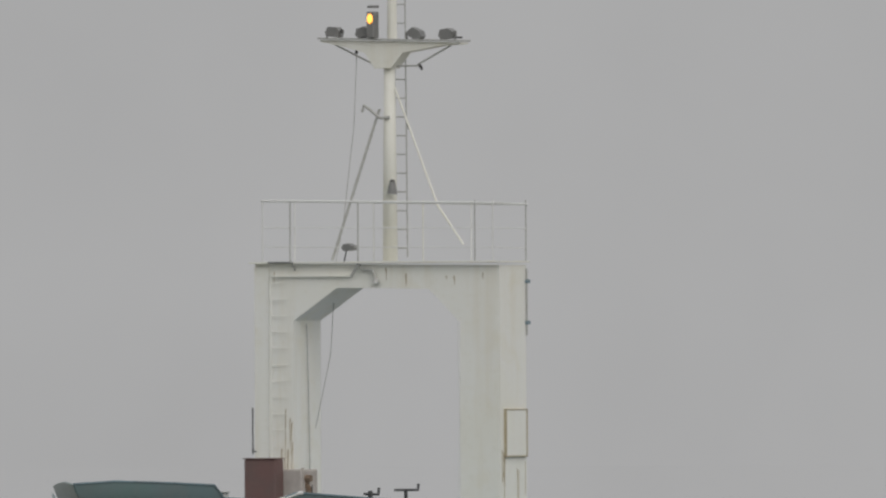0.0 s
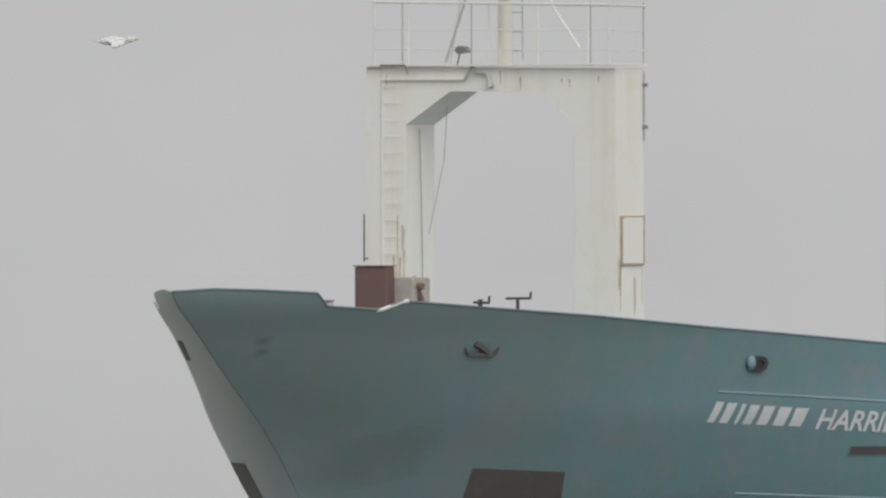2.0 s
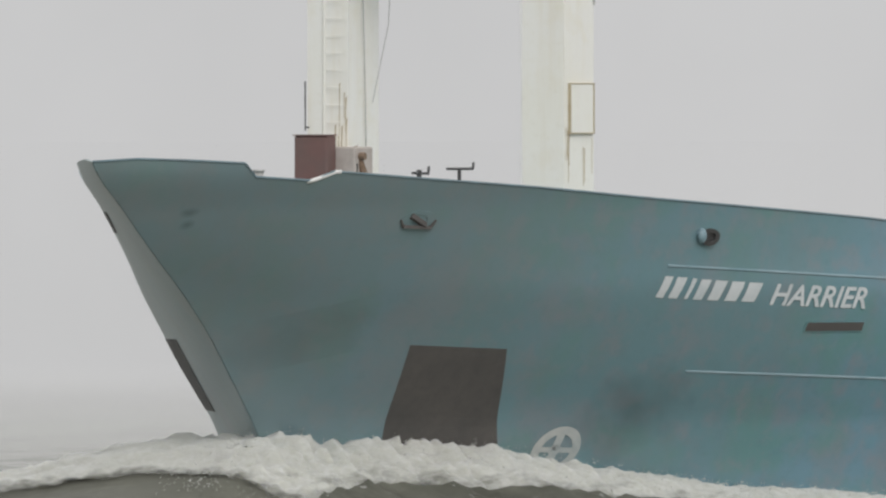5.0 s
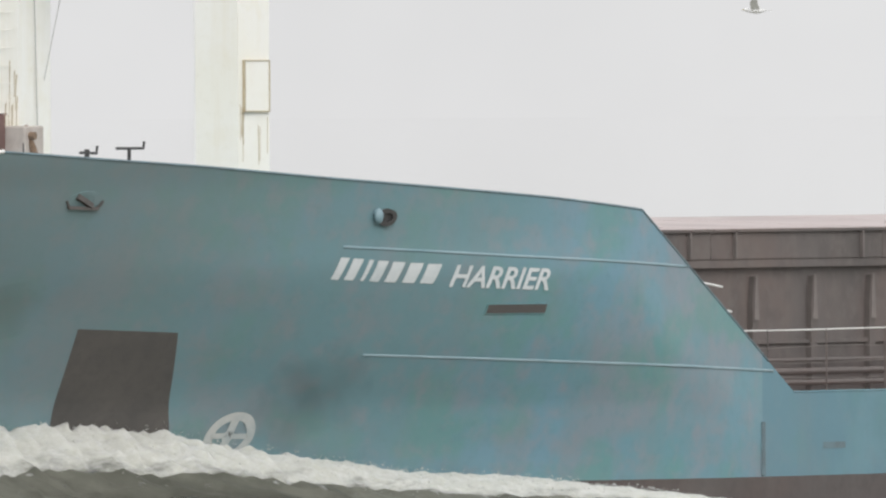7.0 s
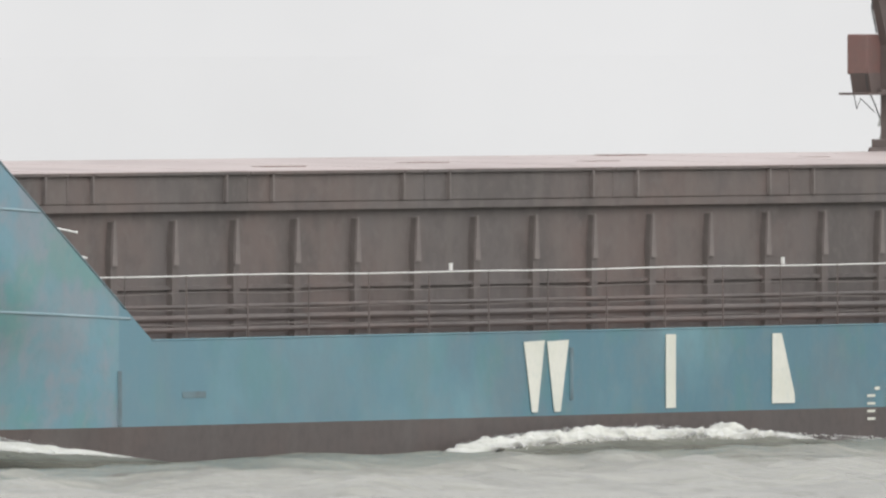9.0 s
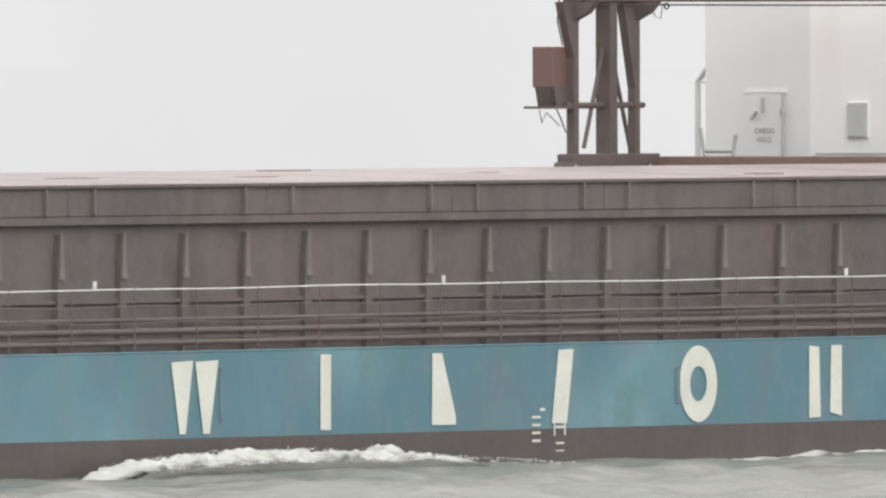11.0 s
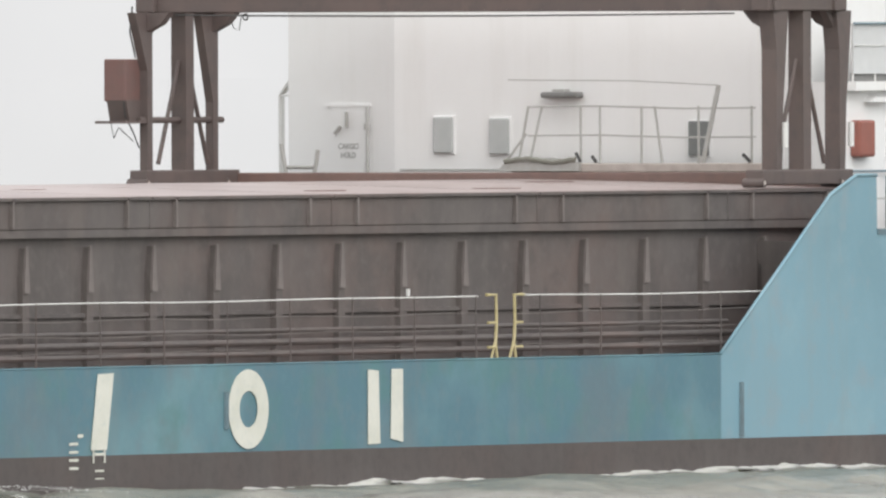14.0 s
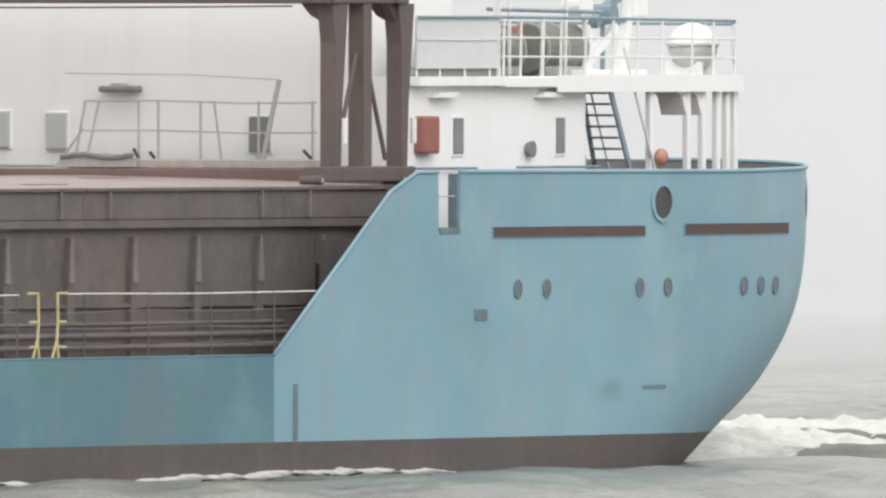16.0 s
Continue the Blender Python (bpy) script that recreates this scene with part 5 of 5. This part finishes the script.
def foam_material():
    m = material("foam", (0.5, 0.5, 0.46), 0.9, 0, [(0.9, (0.5, 0.5, 0.45), 0.5, 0.45, 0.66), (3.5, (0.6, 0.6, 0.57), 0.7, 0.45, 0.68), (9, (0.44, 0.44, 0.39), 0.6, 0.5, 0.7), (24, (0.64, 0.64, 0.62), 0.5, 0.5, 0.75)], 0.02, 9.0, None, 0.2, (0.6, 0.8, 1.4))
    bs = m.node_tree.nodes["Principled BSDF"]
    bs.inputs["Subsurface Weight"].default_value = 0.85
    bs.inputs["Subsurface Radius"].default_value = (0.4, 0.4, 0.36)
    bs.inputs["Subsurface Scale"].default_value = 0.6
    return m


M_SEA = water_material("sea", (0.205, 0.205, 0.174), 0.25, 0.16)
# same water as the sea, the dark side of the waves put into its base
M_FACE = water_material("wave_face", (0.15, 0.15, 0.125), 0.4, 0.02)
M_FACE.node_tree.nodes["Principled BSDF"].inputs["Specular IOR Level"].default_value = 0.12
M_FOAM = foam_material()


def thinning(m, lace, scale):
    """Water and foam that break up and thin out towards their outer edge."""
    n, l = m.node_tree.nodes, m.node_tree.links
    at = n.new("ShaderNodeAttribute")
    at.attribute_name = "edge"
    co = n.new("ShaderNodeTexCoord")
    mp = n.new("ShaderNodeMapping")
    mp.inputs["Scale"].default_value = (0.45, 0.7, 1.6)
    l.new(co.outputs["Object"], mp.inputs[0])
    no = n.new("ShaderNodeTexNoise")
    no.inputs["Scale"].default_value, no.inputs["Detail"].default_value, no.inputs["Roughness"].default_value = scale, 7, 0.65
    l.new(mp.outputs[0], no.inputs["Vector"])
    mr = n.new("ShaderNodeMapRange")
    mr.inputs[1].default_value, mr.inputs[2].default_value, mr.inputs[3].default_value, mr.inputs[4].default_value = 0.3, 0.7, -lace, lace
    l.new(no.outputs[0], mr.inputs[0])
    ad = n.new("ShaderNodeMath")
    ad.operation = "ADD"
    ad.use_clamp = True
    l.new(at.outputs["Fac"], ad.inputs[0])
    l.new(mr.outputs[0], ad.inputs[1])
    soft = n.new("ShaderNodeMath")
    soft.operation, soft.use_clamp = "MULTIPLY", True
    l.new(at.outputs["Fac"], soft.inputs[0])
    soft.inputs[1].default_value = 4.0
    both = n.new("ShaderNodeMath")
    both.operation = "MULTIPLY"
    l.new(ad.outputs[0], both.inputs[0])
    l.new(soft.outputs[0], both.inputs[1])
    l.new(both.outputs[0], n["Principled BSDF"].inputs["Alpha"])


M_LACE = foam_material()
thinning(M_LACE, 0.5, 2.2)
thinning(M_FACE, 0.25, 0.8)


def spread(lo, hi, step, far):
    out = list(np.arange(lo, hi + step / 2, step))
    d = step
    while out[-1] < far:
        d *= 1.18
        out.append(out[-1] + d)
    d = step
    while out[0] > -far:
        d *= 1.18
        out.insert(0, out[0] - d)
    return np.array(out)


def sea_height(x, y):
    rnd = random.Random(5)
    h = np.zeros_like(x)
    for i in range(34):
        length = 1.2 * 1.11 ** i
        a = radians(115 + rnd.gauss(0, 34))
        k = 2 * math.pi / length
        amp = 0.0135 * min(length, 4) ** 0.5 * min(1.0, 7.0 / length)
        ph = k * (x * math.cos(a) + y * math.sin(a)) + rnd.uniform(0, 6.28)
        h += amp * (np.sin(ph) + 0.25 * np.sin(2 * ph + 1.5))
    return h


def build_sea():
    xs, ys = spread(-80, 90, 0.45, 4200), spread(-100, 60, 0.45, 4200)
    gx, gy = np.meshgrid(xs, ys, indexing="ij")
    dist = np.maximum(np.maximum(np.abs(gx - 5) - 85, np.abs(gy + 20) - 80), 0)
    lane = 1 - 0.6 * np.exp(-((gy / 11) ** 4))
    gz = sea_height(gx, gy) * lane * np.exp(-dist / 50) + SEA
    nx, ny = len(xs), len(ys)
    verts = np.stack([gx, gy, gz], -1).reshape(-1, 3)
    idx = np.arange(nx * ny).reshape(nx, ny)
    faces = np.stack([idx[:-1, :-1], idx[1:, :-1], idx[1:, 1:], idx[:-1, 1:]], -1).reshape(-1, 4)
    me = bpy.data.meshes.new("water")
    me.from_pydata(verts.tolist(), [], faces.tolist())
    me.shade_smooth()
    me.materials.append(M_SEA)
    return tagged(new("water", me), "grey-green choppy sea fading into fog", "sea", kind="structure")


build_sea()


def fbm(x, y, z, octaves=4):
    return noise.fractal(Vector((x, y, z)), 0.8, 2.0, octaves)


def wave_part(name, crest, x0, x1, sign, v0, v1, width, mat, parent, rough, nx, nv, near=0.0):
    """A strip of the ship's wave: crest(x) is its height, v runs outward from the plating."""
    bm = bmesh.new()
    edge = bm.verts.layers.float.new("edge")
    g = []
    for i in range(nx + 1):
        x = x0 + (x1 - x0) * i / nx
        a = max(crest(x), 0.0)
        col = []
        for j in range(nv + 1):
            v = v0 + (v1 - v0) * j / nv
            prof = math.exp(-((max(v - 0.12, 0) * 2.0) ** 1.6))
            d = near + v * width * (0.5 + 0.5 * min(a, 1.2))
            y = half(max(x, stem(0.6)), 0.6) - 0.12 + d
            puff = noise.turbulence(Vector((x * 4.2, y * 4.2, 3.1)), 4, False)
            lump = rough * a * (0.6 * fbm(x * 1.7, y * 1.7, 3.1) + 1.1 * (puff - 0.5))
            lump *= 1.0 if v < 0.6 else max(0.0, (1 - v) / 0.4)
            sink = max(1 - min(1.0, a / 0.18), max(0.0, (v - 0.72) / 0.28) ** 2, max(0.0, -v * 4))
            z = SEA - 0.65 * sink + a * prof + lump
            vert = bm.verts.new((x + 0.25 * lump, sign * (y + 0.4 * lump), z))
            vert[edge] = min(1.6, max(0.0, (v1 - v) / (0.3 if mat is M_LACE else 0.4))) * min(1.0, 2.5 * (x - x0), 0.5 * (x1 - x))
            col.append(vert)
        g.append(col)
    for i in range(nx):
        for j in range(nv):
            bm.faces.new((g[i][j], g[i + 1][j], g[i + 1][j + 1], g[i][j + 1]))
    return part(name, bm, mat, parent, "", True)


def flecks(crest, x0, x1, sign, count, parent, width, seed, near=0.0):
    rnd = random.Random(seed)
    bm = bmesh.new()
    for _ in range(count):
        x = rnd.uniform(x0, x1)
        a = max(crest(x), 0)
        v = rnd.random() ** 1.5 * 0.55
        y = half(max(x, stem(0.6)), 0.6) + near + v * width
        z = SEA + a * math.exp(-((max(v - 0.12, 0) * 2.0) ** 1.6)) + (rnd.random() ** 3 * 0.1 - 0.03) * a
        r = rnd.uniform(0.004, 0.015)
        p = Vector((x, sign * y, z))
        vs = [bm.verts.new(p + r * Vector((rnd.gauss(0, 1), rnd.gauss(0, 1), rnd.gauss(0, 0.7)))) for _ in range(4)]
        for q in ((0, 1, 2), (0, 1, 3), (0, 2, 3), (1, 2, 3)):
            bm.faces.new([vs[k] for k in q])
    ob = part("spray", bm, M_FOAM, parent)
    return tagged(ob, kind="stuff")


BOW = [(-1.5, 0.0), (0.5, 0.55), (2.2, 1.42), (3.2, 1.6), (5.0, 1.58), (6.5, 1.42), (8.0, 1.08), (10.0, 0.78), (12.5, 0.6), (15.0, 0.38), (17.5, 0.15), (20.0, 0.0)]
bow_wave = tagged(new("bow_wave"), "foaming white bow wave curling along the ship's side", "wave", kind="stuff")
for sign, wide in ((-1, 3.2), (1, 10.0)):
    def crest(x, sign=sign):
        if x < -1.4:
            return 0
        aft = min(max((x - 3) / 3, 0), 1) if sign > 0 else 0
        return lerp(BOW, x + 0.9 * aft) * (1 - 0.28 * aft) * (1 + 0.06 * fbm(x * 0.9, 0, 2.0))

    wave_part("foam", crest, 1.35, 18.5, sign, 0.0, 0.7, wide, M_LACE, bow_wave, 0.075, 420, 30)
    wave_part("swell", lambda x: 0.9 * crest(x), -1.4, 3.2, sign, 0.0, 1.0, wide, M_FACE, bow_wave, 0.03, 60, 24, -0.05)
    wave_part("swell", crest, -1.4, 20.0, sign, 0.5, 1.0, wide + 0.1, M_FACE, bow_wave, 0.05, 150, 14)
    flecks(crest, 0.8, 15, sign, 3500, bow_wave, 3.0, 11 + sign)
MID = [(25.5, 0.0), (27.5, 0.12), (29.0, 0.24), (32.0, 0.36), (36.0, 0.33), (38.5, 0.2), (41.0, 0.1), (44.0, 0.0)]
side_wave = tagged(new("side_wave"), "low breaking wave with white foam along the hull", "wave", kind="stuff")
crest = lambda x: lerp(MID, x) * (1 + 0.25 * fbm(x * 0.8, 4.0, 2.0)) if 25.5 < x < 44 else 0
wave_part("foam", crest, 27.2, 43.0, -1, 0.0, 0.55, 2.6, M_LACE, side_wave, 0.28, 260, 16, 0.5)
wave_part("swell", crest, 25.5, 44.0, -1, 0.5, 1.0, 2.8, M_FACE, side_wave, 0.1, 120, 10, 0.5)
wave_part("swell", crest, 25.5, 44.0, -1, -0.25, 0.05, 2.6, M_FACE, side_wave, 0.1, 120, 6, 0.5)
flecks(crest, 28, 42, -1, 1500, side_wave, 2.0, 31, 0.4)
AFT = [(46.0, 0.0), (48.0, 0.14), (51.0, 0.145), (54.0, 0.16), (57.0, 0.135), (60.0, 0.155), (64.0, 0.165), (66.0, 0.17), (70.0, 0.14), (74.0, 0.0)]
aft_wave = tagged(new("aft_wave"), "thin broken foam line along the waterline", "wave", kind="stuff")
crest = lambda x: lerp(AFT, x) * (1 + 0.12 * fbm(x * 0.8, 1.0, 5.0)) if 46 < x < 74 else 0
wave_part("foam", crest, 46.2, 73.8, -1, 0.0, 0.5, 1.6, M_LACE, aft_wave, 0.12, 420, 10, 0.12)
wave_part("swell", crest, 46.0, 74.0, -1, 0.45, 1.0, 1.8, M_FACE, aft_wave, 0.1, 100, 8, 0.15)

# stern wash
wash = tagged(new("stern_wash"), "churned grey and white water spreading behind the stern", "wake", kind="stuff")


def wash_sheet(name, x0, x1, y0, y1, nx, ny, mat, lift, amp):
    bm = bmesh.new()
    edge = bm.verts.layers.float.new("edge")
    g = []
    for i in range(nx + 1):
        col = []
        for j in range(ny + 1):
            x, y = x0 + (x1 - x0) * i / nx, y0 + (y1 - y0) * j / ny
            e = min(1, 4 * min(i / nx, 1 - i / nx, j / ny, 1 - j / ny))
            z = SEA - 0.15 + e * (0.15 + lift + amp * (math.sin(x * 0.75 + 0.3 * y) + 0.6 * fbm(x * 0.5, y * 0.5, 9.0) + 0.5 * fbm(x * 1.6, y * 1.6, 2.0)))
            vert = bm.verts.new((x, y, z))
            vert[edge] = 1.6 * e
            col.append(vert)
        g.append(col)
    for i in range(nx):
        for j in range(ny):
            bm.faces.new((g[i][j], g[i + 1][j], g[i + 1][j + 1], g[i][j + 1]))
    return part(name, bm, mat, wash, "", True)


wash_sheet("swell", 80, 118, -10, 8, 120, 70, M_FACE, 0.1, 0.22)
wash_sheet("foam", 82.2, 96, -4.6, 4.6, 110, 70, M_LACE, 0.12, 0.3)
wash_sheet("foam", 86, 112, -1.5, 7.5, 110, 50, M_LACE, 0.1, 0.3)

# ---- far buoy with two cones, points up ----
buoy = tagged(new("cardinal_buoy"), "dark sea mark with two upward cones, far off in the fog", "buoy")
buoy.location = (221.9, 86.3, -0.1)
part("body", tube(bmesh.new(), (0, 0, -0.8), (0, 0, 0.9), 0.9, 16, 0.75), M_BUOY, buoy)
part("cage", tubes(0.05, ((0.5, 0, 0.9), (0.1, 0, 3.6)), ((-0.4, 0.4, 0.9), (-0.1, 0.1, 3.6)), ((-0.4, -0.4, 0.9), (-0.1, -0.1, 3.6))), M_BUOY, buoy)
part("staff", tubes(0.03, ((0, 0, 3.4), (0, 0, 4.9))), M_BUOY, buoy)
part("cone", tube(bmesh.new(), (0, 0, 4.0), (0, 0, 4.36), 0.12, 12, 0.02), M_BUOY, buoy)
part("cone", tube(bmesh.new(), (0, 0, 4.42), (0, 0, 4.8), 0.12, 12, 0.02), M_BUOY, buoy)


# ---- gulls ----
def gull(name_label):
    """A gull that flies along its own x axis, with two wings hinged at the shoulders."""
    bird = tagged(new("gull"), name_label, "bird", "gulls in flight")
    bm = bmesh.new()
    bmesh.ops.create_uvsphere(bm, u_segments=12, v_segments=8, radius=1)
    for v in bm.verts:
        x, y, z = v.co
        v.co = Vector((0.24 * x, 0.07 * y * (1 - 0.35 * abs(x)), 0.075 * z * (1 - 0.3 * abs(x))))
    part("body", bm, M_GULL, bird, "", True)
    part("head", tube(bmesh.new(), (0.2, 0, 0.02), (0.31, 0, 0.03), 0.05, 10, 0.03), M_GULL, bird)
    part("beak", tube(bmesh.new(), (0.31, 0, 0.03), (0.37, 0, 0.02), 0.015, 6, 0.004), M_YELLOW, bird)
    part("tail", slabbed([(-0.2, 0.03), (-0.38, 0.07), (-0.38, -0.07), (-0.2, -0.03)], "z", -0.01, 0.01), M_GULL, bird)
    for s in (1, -1):
        part("wing", slabbed([(0.13, s * 0.03), (0.16, s * 0.32), (0.02, s * 0.68), (-0.04, s * 0.66), (-0.03, s * 0.35), (-0.1, s * 0.03)], "z", -0.008, 0.012), M_GULL, bird)
    return bird


# bird, seconds, where it is then, metres a second, heading
GULLS = [(gull("grey gull flying low over the bow"), 2.0, (14.04, -13.54, 9.67), (3.79, -7.27, 0.48), -62.5),
         (gull("grey gull flying far behind the ship"), 6.6, (307.9, 136.66, 8.45), (-3.39, 6.51, -0.04), 117.5)]


# ---- what moves ----
def motions():
    times = [0.0, 0.1] + [0.5 * i for i in range(1, 32)] + [15.9, 16.0]
    course = [(t, pose(-SPEED * (t - 8.5), 0, 0)) for t in times]
    for thing in (*MOVERS, bow_wave, side_wave, aft_wave, wash):
        walk(thing, course)
    for bird, at, start, way, turn in GULLS:
        rows = []
        for k in range(33):
            t = 0.5 * k
            p = Vector(start) + (t - at) * Vector(way)
            rows.append((t, pose(p.x, p.y, p.z, 0, 0, turn)))
        walk(bird, rows)
        for wing, s in zip([c for c in bird.children if c.name.startswith("wing")], (1, -1)):
            walk(wing, [(0.1 * k, pose(0, 0, 0, s * (14 + 26 * math.sin(0.1 * k * 16.0 + at + 2.68)), 0, 0)) for k in range(161)])


motions()
